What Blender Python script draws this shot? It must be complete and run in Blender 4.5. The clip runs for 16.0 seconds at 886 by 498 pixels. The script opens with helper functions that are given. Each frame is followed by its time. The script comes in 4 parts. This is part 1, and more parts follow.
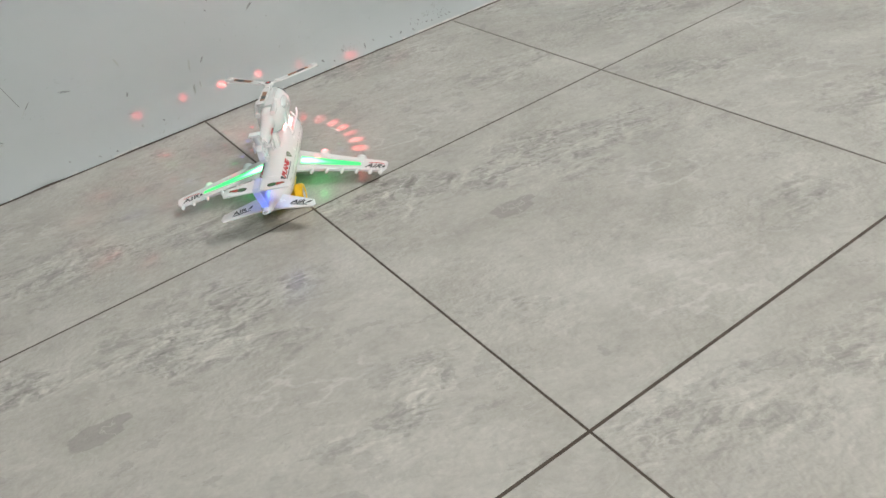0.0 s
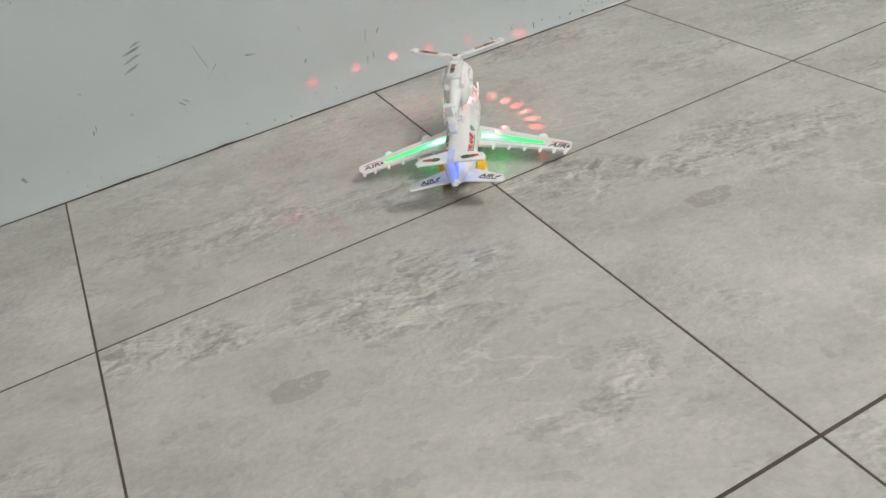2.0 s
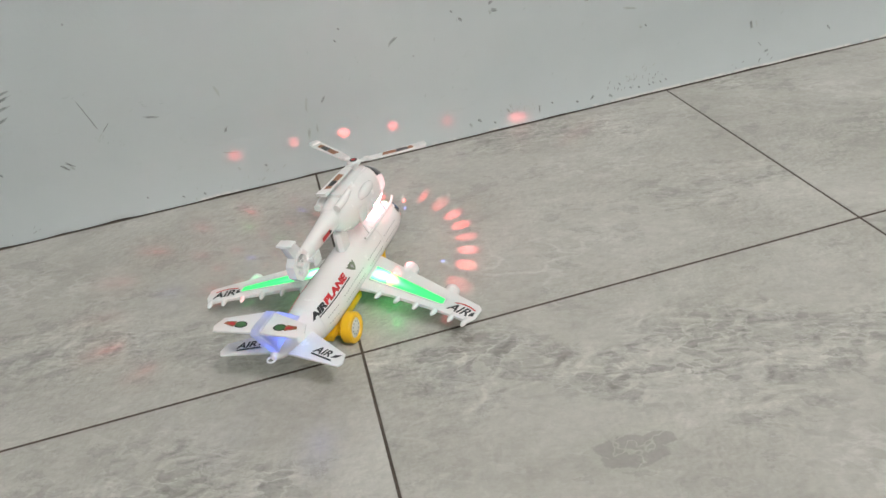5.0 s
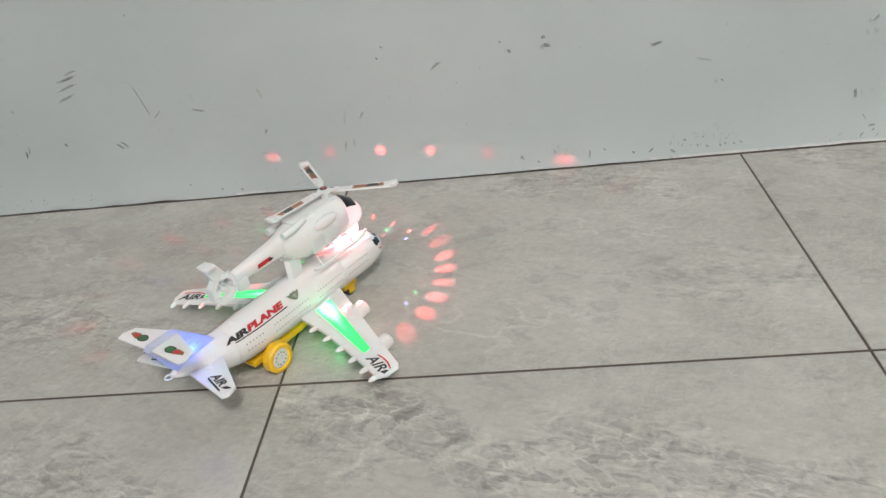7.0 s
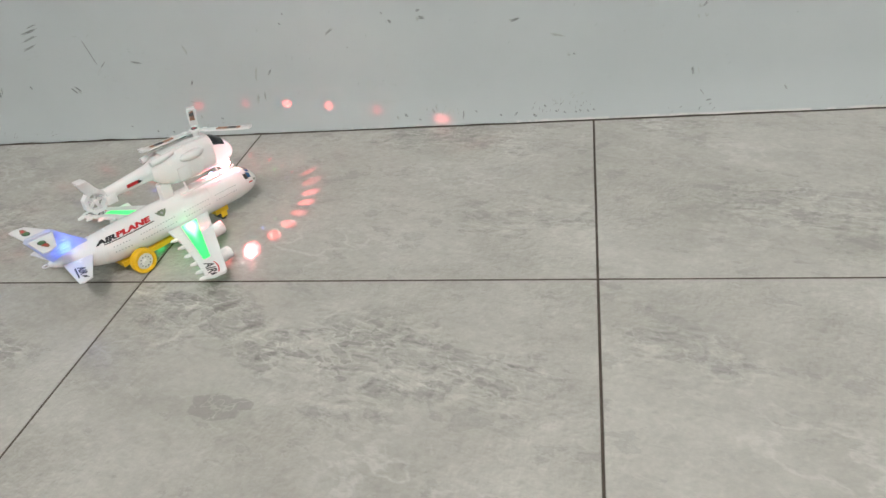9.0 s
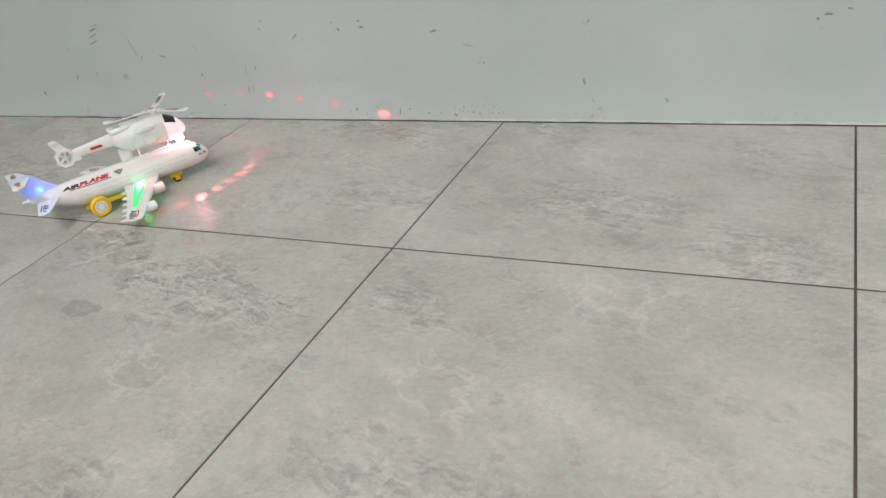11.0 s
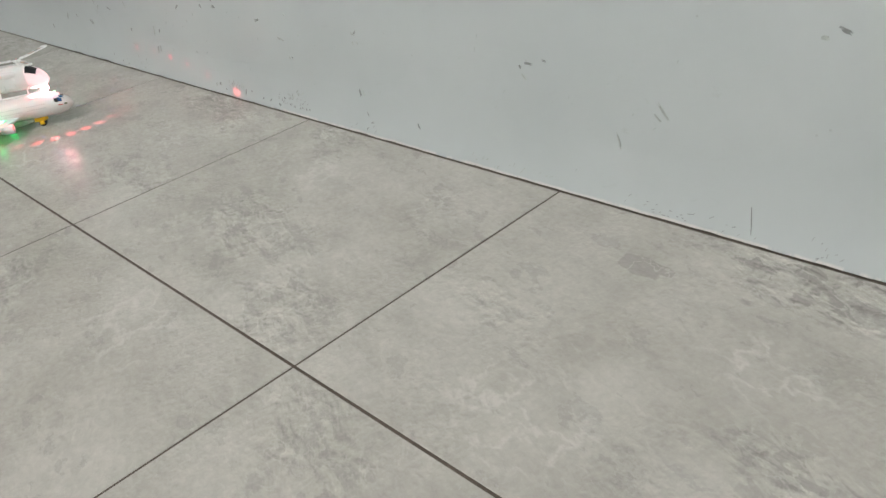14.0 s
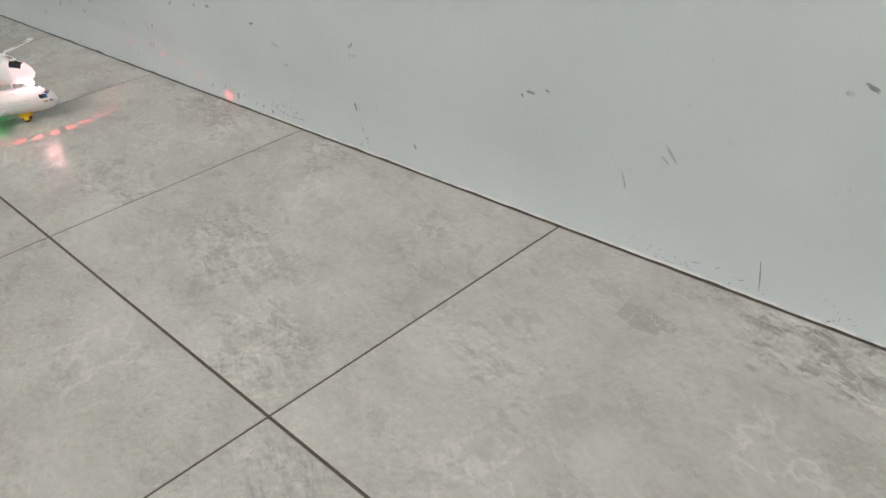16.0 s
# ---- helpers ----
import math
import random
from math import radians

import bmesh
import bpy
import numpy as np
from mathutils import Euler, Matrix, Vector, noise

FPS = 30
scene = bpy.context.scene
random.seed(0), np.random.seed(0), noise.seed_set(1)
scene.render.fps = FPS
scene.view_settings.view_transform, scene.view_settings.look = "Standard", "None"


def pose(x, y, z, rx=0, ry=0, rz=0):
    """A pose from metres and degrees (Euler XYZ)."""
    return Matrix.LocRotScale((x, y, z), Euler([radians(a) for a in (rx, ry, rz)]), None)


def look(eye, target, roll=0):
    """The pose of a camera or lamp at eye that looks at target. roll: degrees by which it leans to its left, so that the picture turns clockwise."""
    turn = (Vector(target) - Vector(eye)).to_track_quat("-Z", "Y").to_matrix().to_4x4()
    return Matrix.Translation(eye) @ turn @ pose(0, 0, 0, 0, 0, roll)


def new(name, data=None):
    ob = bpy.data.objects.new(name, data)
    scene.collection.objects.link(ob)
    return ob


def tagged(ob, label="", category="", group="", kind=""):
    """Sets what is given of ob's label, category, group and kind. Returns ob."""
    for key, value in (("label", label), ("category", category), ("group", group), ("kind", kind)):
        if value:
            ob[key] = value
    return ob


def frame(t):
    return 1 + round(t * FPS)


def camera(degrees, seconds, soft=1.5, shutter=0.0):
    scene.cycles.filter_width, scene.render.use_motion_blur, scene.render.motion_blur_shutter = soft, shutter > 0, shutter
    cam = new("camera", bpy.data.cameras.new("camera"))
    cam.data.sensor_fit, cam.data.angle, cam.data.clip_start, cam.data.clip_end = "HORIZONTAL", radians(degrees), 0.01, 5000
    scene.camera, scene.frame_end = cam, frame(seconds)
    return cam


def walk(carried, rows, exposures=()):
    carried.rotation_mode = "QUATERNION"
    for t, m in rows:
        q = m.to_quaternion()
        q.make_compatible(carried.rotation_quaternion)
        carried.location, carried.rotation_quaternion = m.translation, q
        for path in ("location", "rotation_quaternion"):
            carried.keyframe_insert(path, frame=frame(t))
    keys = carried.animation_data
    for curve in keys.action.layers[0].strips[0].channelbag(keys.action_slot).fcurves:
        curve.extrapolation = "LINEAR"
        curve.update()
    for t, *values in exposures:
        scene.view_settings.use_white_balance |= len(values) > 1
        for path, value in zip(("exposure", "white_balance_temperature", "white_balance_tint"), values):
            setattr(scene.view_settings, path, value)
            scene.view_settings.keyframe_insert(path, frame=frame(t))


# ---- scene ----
cam = camera(58.5, 16.0)
PATH = [
    (0, (-0.338, -1.006, 0.609), (0.441, 0.437, -0.536), -11.6),
    (0.5, (-0.366, -0.986, 0.622), (0.335, 0.502, -0.516), -12.1),
    (1, (-0.4, -0.97, 0.624), (0.241, 0.548, -0.509), -12.0),
    (1.5, (-0.419, -0.957, 0.616), (0.183, 0.58, -0.513), -11.8),
    (2, (-0.454, -0.93, 0.611), (0.128, 0.613, -0.521), -11.5),
    (2.5, (-0.46, -0.918, 0.607), (0.122, 0.621, -0.53), -10.7),
    (3, (-0.416, -0.913, 0.611), (0.167, 0.63, -0.52), -10.0),
    (3.5, (-0.358, -0.923, 0.603), (0.199, 0.642, -0.511), -9.5),
    (4, (-0.248, -0.886, 0.552), (0.254, 0.707, -0.549), -9.3),
    (4.5, (-0.123, -0.786, 0.528), (0.269, 0.85, -0.554), -9.7),
    (5, (-0.001, -0.682, 0.526), (0.262, 1.001, -0.522), -9.8),
    (5.2, (0.033, -0.651, 0.521), (0.243, 1.046, -0.517), -9.6),
    (7.3, (0.308, -0.639, 0.531), (0.058, 1.071, -0.475), -7.4),
    (7.5, (0.332, -0.656, 0.544), (0.061, 1.05, -0.464), -7.1),
    (8, (0.396, -0.707, 0.549), (0.085, 0.977, -0.484), -7.0),
    (8.2, (0.443, -0.724, 0.553), (0.122, 0.948, -0.495), -7.1),
    (10.5, (0.934, -0.883, 0.547), (0.281, 0.71, -0.471), -9.3),
    (11, (1.15, -0.85, 0.553), (0.31, 0.676, -0.43), -10.2),
    (11.5, (1.351, -0.799, 0.574), (0.346, 0.652, -0.367), -9.9),
    (12, (1.518, -0.761, 0.588), (0.364, 0.561, -0.371), -9.6),
    (12.5, (1.638, -0.647, 0.589), (0.4, 0.57, -0.406), -9.2),
    (13, (1.748, -0.526, 0.554), (0.445, 0.606, -0.457), -9.0),
    (13.5, (1.829, -0.42, 0.54), (0.518, 0.697, -0.477), -8.8),
    (14, (1.841, -0.318, 0.525), (0.54, 0.812, -0.489), -8.8),
    (14.5, (1.784, -0.284, 0.539), (0.459, 0.826, -0.467), -8.7),
    (15, (1.74, -0.277, 0.546), (0.391, 0.81, -0.453), -8.1),
    (15.5, (1.75, -0.263, 0.558), (0.421, 0.832, -0.458), -7.3),
    (16, (1.793, -0.253, 0.553), (0.506, 0.864, -0.494), -6.6),
]
walk(cam, [(t, look(eye, target, roll)) for t, eye, target, roll in PATH])

# ---- world and lights ----
world = bpy.data.worlds.new("world")
scene.world = world
world.use_nodes = True
world.node_tree.nodes["Background"].inputs[0].default_value = (0.85, 0.9, 1.0, 1)
world.node_tree.nodes["Background"].inputs[1].default_value = 0.25

WALL_Y, WALL_END, CEIL = 0.488, -1.445, 4.0
TILE_END = 0.474                            # the tiles stop short of the plaster
T = 0.6                                     # side of a floor tile
LAMP = Vector((1.15, -3.05, 3.80))          # an unseen globe assumed under the ceiling, placed by shadow direction, lights the room

TOY = pose(-0.030, 0.041, 0, 0, 0, 59)
DOME = Vector((0.178, 0, 0.0795))


def led(name, place, watts, colour, radius):
    data = bpy.data.lights.new(name, "POINT")
    data.energy, data.color, data.shadow_soft_size = watts, colour, radius
    ob = new(name, data)
    ob.matrix_world = TOY @ Matrix.Translation(place)
    return ob


led("projector_led", DOME, 54.0, (1.0, 1.0, 1.0), 0.00013)
# added lamp inside the nose, for the projector's pink spill on it
led("nose_fill", (0.172, 0, 0.0955), 0.0048, (1.0, 0.16, 0.28), 0.003)
led("tail_led", (-0.080, 0, 0.076), 0.040, (0.07, 0.16, 1.0), 0.008)
for side in (1, -1):
    led("wing_led", (0.066, side * 0.052, 0.0262), 0.012, (0.04, 1.0, 0.22), 0.006)


# ---- materials ----
def material(name, colour, rough=0.5, metal=0.0):
    m = bpy.data.materials.new(name)
    m.use_nodes = True
    b = m.node_tree.nodes["Principled BSDF"]
    b.inputs["Base Color"].default_value = (*colour, 1)
    b.inputs["Roughness"].default_value = rough
    b.inputs["Metallic"].default_value = metal
    return m


def node(m, kind, **values):
    n = m.node_tree.nodes.new(kind)
    for key, value in values.items():
        n.inputs[key].default_value = value
    return n


def link(m, a, b):
    m.node_tree.links.new(a, b)


def noise_tex(m, coord, scale, detail=6, rough=0.6, distort=0.0):
    n = node(m, "ShaderNodeTexNoise", Scale=scale, Detail=detail, Roughness=rough, Distortion=distort)
    link(m, coord, n.inputs["Vector"])
    return n.outputs["Fac"]


def ramp(m, fac, stops):
    n = m.node_tree.nodes.new("ShaderNodeValToRGB")
    el = n.color_ramp.elements
    while len(el) < len(stops):
        el.new(0.5)
    for e, (p, c) in zip(el, stops):
        e.position = p
        e.color = (*c, 1) if len(c) == 3 else c
    link(m, fac, n.inputs["Fac"])
    return n.outputs["Color"]


def grey(v):
    return (v, v, v)


def mixc(m, fac, a, b, blend="MIX"):
    n = m.node_tree.nodes.new("ShaderNodeMix")
    n.data_type, n.blend_type = "RGBA", blend
    for i, v in ((0, fac), (6, a), (7, b)):
        if isinstance(v, bpy.types.NodeSocket):
            link(m, v, n.inputs[i])
        elif i == 0:
            n.inputs[0].default_value = v
        else:
            n.inputs[i].default_value = (*v, 1)
    return n.outputs[2]


def calc(m, op, a, b=0.0, c=0.0):
    n = m.node_tree.nodes.new("ShaderNodeMath")
    n.operation = op
    for i, v in enumerate((a, b, c)):
        if isinstance(v, bpy.types.NodeSocket):
            link(m, v, n.inputs[i])
        else:
            n.inputs[i].default_value = v
    return n.outputs[0]


def bump(m, height, strength, distance):
    n = node(m, "ShaderNodeBump", Strength=strength, Distance=distance)
    link(m, height, n.inputs["Height"])
    link(m, n.outputs["Normal"], m.node_tree.nodes["Principled BSDF"].inputs["Normal"])


def stretched(m, coord, scale, turn=0.0, place=(0, 0, 0)):
    n = m.node_tree.nodes.new("ShaderNodeMapping")
    n.inputs["Location"].default_value = place
    n.inputs["Rotation"].default_value = (0, 0, radians(turn))
    n.inputs["Scale"].default_value = scale
    link(m, coord, n.inputs["Vector"])
    return n.outputs[0]


def spot(m, coord, x, y, rx, ry, turn=0.0):
    """1 at (x, y) of the coordinates, falling to 0 at the ellipse's edge."""
    v = m.node_tree.nodes.new("ShaderNodeVectorMath")
    v.operation = "SUBTRACT"
    link(m, coord, v.inputs[0])
    v.inputs[1].default_value = (x, y, 0)
    w = stretched(m, v.outputs[0], (1, 1, 0), turn)
    w = stretched(m, w, (1 / rx, 1 / ry, 0))
    g = m.node_tree.nodes.new("ShaderNodeTexGradient")
    g.gradient_type = "QUADRATIC_SPHERE"
    link(m, w, g.inputs[0])
    return g.outputs["Fac"]


def facet(m, coord, x, y, rx, ry, turn):
    """Distance from (x, y) in the measure of a six-sided chip: 1 on its outline."""
    v = m.node_tree.nodes.new("ShaderNodeVectorMath")
    v.operation = "SUBTRACT"
    link(m, coord, v.inputs[0])
    v.inputs[1].default_value = (x, y, 0)
    w = stretched(m, stretched(m, v.outputs[0], (1, 1, 0), turn), (1 / rx, 1 / ry, 0))
    axes = m.node_tree.nodes.new("ShaderNodeSeparateXYZ")
    link(m, w, axes.inputs[0])
    u, n = axes.outputs[0], axes.outputs[1]
    far = calc(m, "ABSOLUTE", calc(m, "MULTIPLY_ADD", n, 0.25, u))
    for a, b in ((0.55, 0.75), (-0.62, 0.85), (0.1, 1.05)):
        far = calc(m, "MAXIMUM", far, calc(m, "ABSOLUTE", calc(m, "MULTIPLY_ADD", u, a, calc(m, "MULTIPLY", n, b))))
    return far


def tile_material(shift, turned, blotted):
    """One print of the stone-look tile: the lie of its flakes, its veined corner and its blot."""
    m = material("porcelain_tile", (0.45, 0.44, 0.41), 0.36)
    b = m.node_tree.nodes["Principled BSDF"]
    own = m.node_tree.nodes.new("ShaderNodeTexCoord").outputs["Object"]
    pl = stretched(m, own, (1, 1, 1), 180, (T, T, 0)) if turned else own
    luck = m.node_tree.nodes.new("ShaderNodeObjectInfo").outputs["Random"]
    off = m.node_tree.nodes.new("ShaderNodeVectorMath")
    off.operation = "ADD"
    link(m, stretched(m, pl, (1, 1, 1), 0, shift), off.inputs[0])
    slide = m.node_tree.nodes.new("ShaderNodeCombineXYZ")
    link(m, calc(m, "MULTIPLY", luck, 23.0), slide.inputs[2])
    link(m, slide.outputs[0], off.inputs[1])
    co = off.outputs[0]
    flow = stretched(m, stretched(m, co, (1, 1, 1), 22), (1.0, 1.65, 1.0))       # the print runs aslant across the tile
    cloud = noise_tex(m, co, 4.5, 5, 0.6, 0.6)
    base = ramp(m, cloud, [(0.30, (0.378, 0.368, 0.334)), (0.52, (0.443, 0.433, 0.397)), (0.75, (0.512, 0.502, 0.464))])
    # fine speckle, and a soft mottle a centimetre across
    fine = noise_tex(m, co, 130, 4, 0.7)
    base = mixc(m, 0.24, base, ramp(m, fine, [(0.3, grey(0.38)), (0.7, grey(0.62))]), "OVERLAY")
    mottle = noise_tex(m, flow, 58, 6, 0.7, 0.6)
    base = mixc(m, 0.22, base, ramp(m, mottle, [(0.36, grey(0.36)), (0.5, grey(0.5)), (0.64, grey(0.62))]), "OVERLAY")
    # a leathery relief, its light and dark sides put into the colour, a few millimetres across, stronger in places
    grain = calc(m, "SUBTRACT", noise_tex(m, co, 95, 4, 0.62, 0.4), noise_tex(m, stretched(m, co, (1, 1, 1), 0, (0.0016, -0.0022, 0)), 95, 4, 0.62, 0.4))
    where = ramp(m, noise_tex(m, co, 6.5, 3, 0.55), [(0.38, grey(0.03)), (0.64, grey(0.27))])
    base = mixc(m, where, base, ramp(m, calc(m, "MULTIPLY_ADD", grain, 1.9, 0.5), [(0.15, grey(0.30)), (0.5, grey(0.5)), (0.85, grey(0.68))]), "OVERLAY")
    haze = noise_tex(m, flow, 10, 4, 0.55, 0.3)
    base = mixc(m, 0.30, base, ramp(m, haze, [(0.34, grey(0.40)), (0.5, grey(0.5)), (0.66, grey(0.57))]), "OVERLAY")
    # where the print is busy: a band across the tile, broken up
    band = calc(m, "MAXIMUM", spot(m, pl, 0.36, 0.44, 0.40, 0.17, 14), spot(m, pl, 0.10, 0.54, 0.30, 0.14, 24))
    band = calc(m, "MAXIMUM", band, calc(m, "MULTIPLY", spot(m, pl, 0.50, 0.14, 0.26, 0.18, 10), 0.6))
    band = calc(m, "MAXIMUM", band, calc(m, "MULTIPLY", spot(m, pl, 0.12, 0.20, 0.22, 0.13, 10), 0.45))
    busy = calc(m, "ADD", band, calc(m, "MULTIPLY_ADD", noise_tex(m, flow, 7, 4, 0.6, 0.4), 1.5, -0.75))
    strong = calc(m, "MULTIPLY", 1.0 if blotted else 0.68, ramp(m, busy, [(0.20, grey(0.0)), (0.36, grey(0.45)), (0.56, grey(1))]))
    # worn darker patches with crisp, ragged edges
    streak = noise_tex(m, flow, 15, 9, 0.68, 0.25)
    patch = ramp(m, calc(m, "MULTIPLY_ADD", strong, 0.10, streak), [(0.600, grey(0)), (0.618, grey(1)), (0.66, grey(0.6)), (0.72, grey(1))])
    base = mixc(m, calc(m, "MULTIPLY", patch, 0.36), base, (0.265, 0.260, 0.245))
    # angular chips of darker stone among them
    wob = m.node_tree.nodes.new("ShaderNodeTexNoise")
    wob.inputs["Scale"].default_value = 24
    wob.inputs["Detail"].default_value = 4
    link(m, flow, wob.inputs["Vector"])
    bent = m.node_tree.nodes.new("ShaderNodeMix")
    bent.data_type, bent.blend_type = "RGBA", "LINEAR_LIGHT"
    bent.inputs[0].default_value = 0.045
    link(m, flow, bent.inputs[6])
    link(m, wob.outputs["Color"], bent.inputs[7])
    cells, rims = m.node_tree.nodes.new("ShaderNodeTexVoronoi"), m.node_tree.nodes.new("ShaderNodeTexVoronoi")
    rims.feature = "DISTANCE_TO_EDGE"
    for v in (cells, rims):
        v.inputs["Scale"].default_value = 31
        link(m, bent.outputs[2], v.inputs["Vector"])
    lot = m.node_tree.nodes.new("ShaderNodeSeparateColor")
    link(m, cells.outputs["Color"], lot.inputs[0])
    inner = ramp(m, rims.outputs["Distance"], [(0.05, grey(0)), (0.10, grey(1))])
    chip = calc(m, "MULTIPLY", calc(m, "MULTIPLY", ramp(m, lot.outputs[0], [(0.60, grey(0)), (0.62, grey(0.5)), (0.85, grey(1))]), inner), strong)
    base = mixc(m, calc(m, "MULTIPLY", chip, 0.52), base, (0.235, 0.228, 0.212))
    # pale rims and veins round the chips, a pale and a dark edge to each flake
    rim = calc(m, "MULTIPLY", ramp(m, rims.outputs["Distance"], [(0.0, grey(1)), (0.055, grey(0))]), ramp(m, noise_tex(m, co, 22, 4, 0.6), [(0.50, grey(0)), (0.60, grey(1))]))
    base = mixc(m, calc(m, "MULTIPLY", calc(m, "MULTIPLY", rim, strong), 0.42), base, (0.585, 0.57, 0.54))
    one = noise_tex(m, flow, 23, 6, 0.60, 0.5)
    two = noise_tex(m, stretched(m, flow, (1, 1, 1), 0, (0.0046, -0.0046, 0)), 23, 6, 0.60, 0.5)
    edge = calc(m, "MULTIPLY_ADD", calc(m, "SUBTRACT", one, two), 2.6, 0.5)
    base = mixc(m, calc(m, "MULTIPLY", strong, 0.72), base, ramp(m, edge, [(0.22, grey(0.30)), (0.46, grey(0.5)), (0.54, grey(0.5)), (0.78, grey(0.68))]), "OVERLAY")
    light = noise_tex(m, stretched(m, flow, (1, 1, 1), 0, (7.3, 2.2, 0)), 22, 8, 0.7, 1.2)
    light = ramp(m, calc(m, "MULTIPLY_ADD", strong, 0.06, light), [(0.585, grey(0)), (0.625, grey(1))])
    base = mixc(m, calc(m, "MULTIPLY", light, 0.20), base, (0.60, 0.585, 0.55))
    # long pale crackle veins in two quieter corners
    vein = m.node_tree.nodes.new("ShaderNodeTexVoronoi")
    vein.feature = "DISTANCE_TO_EDGE"
    vein.inputs["Scale"].default_value = 12
    add = m.node_tree.nodes.new("ShaderNodeMix")
    add.data_type, add.blend_type = "RGBA", "LINEAR_LIGHT"
    add.inputs[0].default_value = 0.048
    link(m, co, add.inputs[6])
    link(m, wob.outputs["Color"], add.inputs[7])
    link(m, add.outputs[2], vein.inputs["Vector"])
    veins = ramp(m, vein.outputs["Distance"], [(0.0, grey(1)), (0.03, grey(0.75)), (0.085, grey(0))])
    veins = calc(m, "MULTIPLY", veins, ramp(m, mottle, [(0.40, grey(0.35)), (0.56, grey(1))]))
    zone2 = calc(m, "MAXIMUM", spot(m, pl, 0.25, 0.08, 0.17, 0.12, 0), spot(m, pl, 0.41, 0.27, 0.17, 0.08, 25))
    zone2 = ramp(m, calc(m, "ADD", zone2, calc(m, "MULTIPLY_ADD", noise_tex(m, co, 14, 3, 0.5), 0.7, -0.35)), [(0.10, grey(0)), (0.35, grey(1))])
    base = mixc(m, calc(m, "MULTIPLY", calc(m, "MULTIPLY", veins, zone2), 0.60), base, (0.58, 0.57, 0.54))
    # the dark chip-shaped blot of the print
    blot = facet(m, pl, 0.200, 0.368, 0.031, 0.020, 15)
    blot = calc(m, "MINIMUM", blot, facet(m, pl, 0.230, 0.373, 0.014, 0.009, 20))
    blot = calc(m, "MULTIPLY", calc(m, "MULTIPLY_ADD", noise_tex(m, co, 60, 5, 0.6), 0.55, blot), 0.5)
    blot = calc(m, "MULTIPLY", ramp(m, blot, [(0.60, grey(1)), (0.65, grey(0))]), 1.0 if blotted else 0.0)
    crack = ramp(m, calc(m, "ABSOLUTE", calc(m, "SUBTRACT", noise_tex(m, co, 20, 3, 0.6), 0.5)), [(0.004, grey(0)), (0.011, grey(1))])
    base = mixc(m, calc(m, "MULTIPLY", calc(m, "MULTIPLY", blot, crack), 0.46), base, (0.24, 0.23, 0.215))
    link(m, base, b.inputs["Base Color"])
    r = ramp(m, noise_tex(m, co, 9, 4), [(0.3, grey(0.20)), (0.7, grey(0.27))])
    link(m, r, b.inputs["Roughness"])
    bump(m, calc(m, "ADD", calc(m, "MULTIPLY", fine, 0.4), streak), 0.12, 0.002)
    return m


def wall_material():
    m = material("painted_plaster", (0.60, 0.66, 0.63), 0.42)
    b = m.node_tree.nodes["Principled BSDF"]
    co = m.node_tree.nodes.new("ShaderNodeTexCoord").outputs["Object"]
    cloud = noise_tex(m, co, 2.2, 4, 0.55)
    base = ramp(m, cloud, [(0.3, (0.446, 0.495, 0.503)), (0.7, (0.505, 0.548, 0.556))])
    # rubbed grey scuffs, denser low down where feet and brooms reach
    smear = noise_tex(m, stretched(m, co, (1, 1, 2.2)), 26, 7, 0.7, 0.8)
    zone = noise_tex(m, co, 5, 3, 0.5)
    scuff = calc(m, "MULTIPLY", ramp(m, smear, [(0.60, grey(0)), (0.74, grey(1))]), ramp(m, zone, [(0.52, grey(0)), (0.66, grey(1))]))
    base = mixc(m, calc(m, "MULTIPLY", scuff, 0.45), base, (0.36, 0.40, 0.38))
    # small dark specks
    vor = m.node_tree.nodes.new("ShaderNodeTexVoronoi")
    vor.inputs["Scale"].default_value = 38
    link(m, co, vor.inputs["Vector"])
    rare = ramp(m, noise_tex(m, co, 8, 2, 0.5), [(0.60, grey(0)), (0.64, grey(1))])
    speck = calc(m, "MULTIPLY", ramp(m, vor.outputs["Distance"], [(0.045, grey(1)), (0.075, grey(0))]), rare)
    base = mixc(m, calc(m, "MULTIPLY", speck, 0.5), base, (0.15, 0.15, 0.14))
    link(m, base, b.inputs["Base Color"])
    roller = noise_tex(m, co, 160, 3, 0.6)
    bump(m, calc(m, "ADD", calc(m, "MULTIPLY", roller, 0.5), noise_tex(m, co, 7, 3)), 0.10, 0.004)
    return m


def plastic(name, colour, rough=0.28, grain=0.04, soft=0.0):
    m = material(name, colour, rough)
    b = m.node_tree.nodes["Principled BSDF"]
    co = m.node_tree.nodes.new("ShaderNodeTexCoord").outputs["Object"]
    n = noise_tex(m, co, 60, 4, 0.6)
    lo = tuple(c * (1 - grain) for c in colour)
    hi = tuple(min(1, c * (1 + grain)) for c in colour)
    link(m, ramp(m, n, [(0.3, lo), (0.7, hi)]), b.inputs["Base Color"])
    link(m, ramp(m, n, [(0.3, grey(rough - 0.02)), (0.7, grey(rough + 0.03))]), b.inputs["Roughness"])
    if soft:
        b.inputs["Subsurface Weight"].default_value = soft
        b.inputs["Subsurface Radius"].default_value = (0.012, 0.006, 0.006)
        b.inputs["Subsurface Scale"].default_value = 1.0
    return m


def glow(name, colour, strength):
    m = material(name, tuple(0.06 + 0.35 * c for c in colour), 0.3)
    b = m.node_tree.nodes["Principled BSDF"]
    b.inputs["Emission Color"].default_value = (*colour, 1)
    b.inputs["Emission Strength"].default_value = strength
    return m


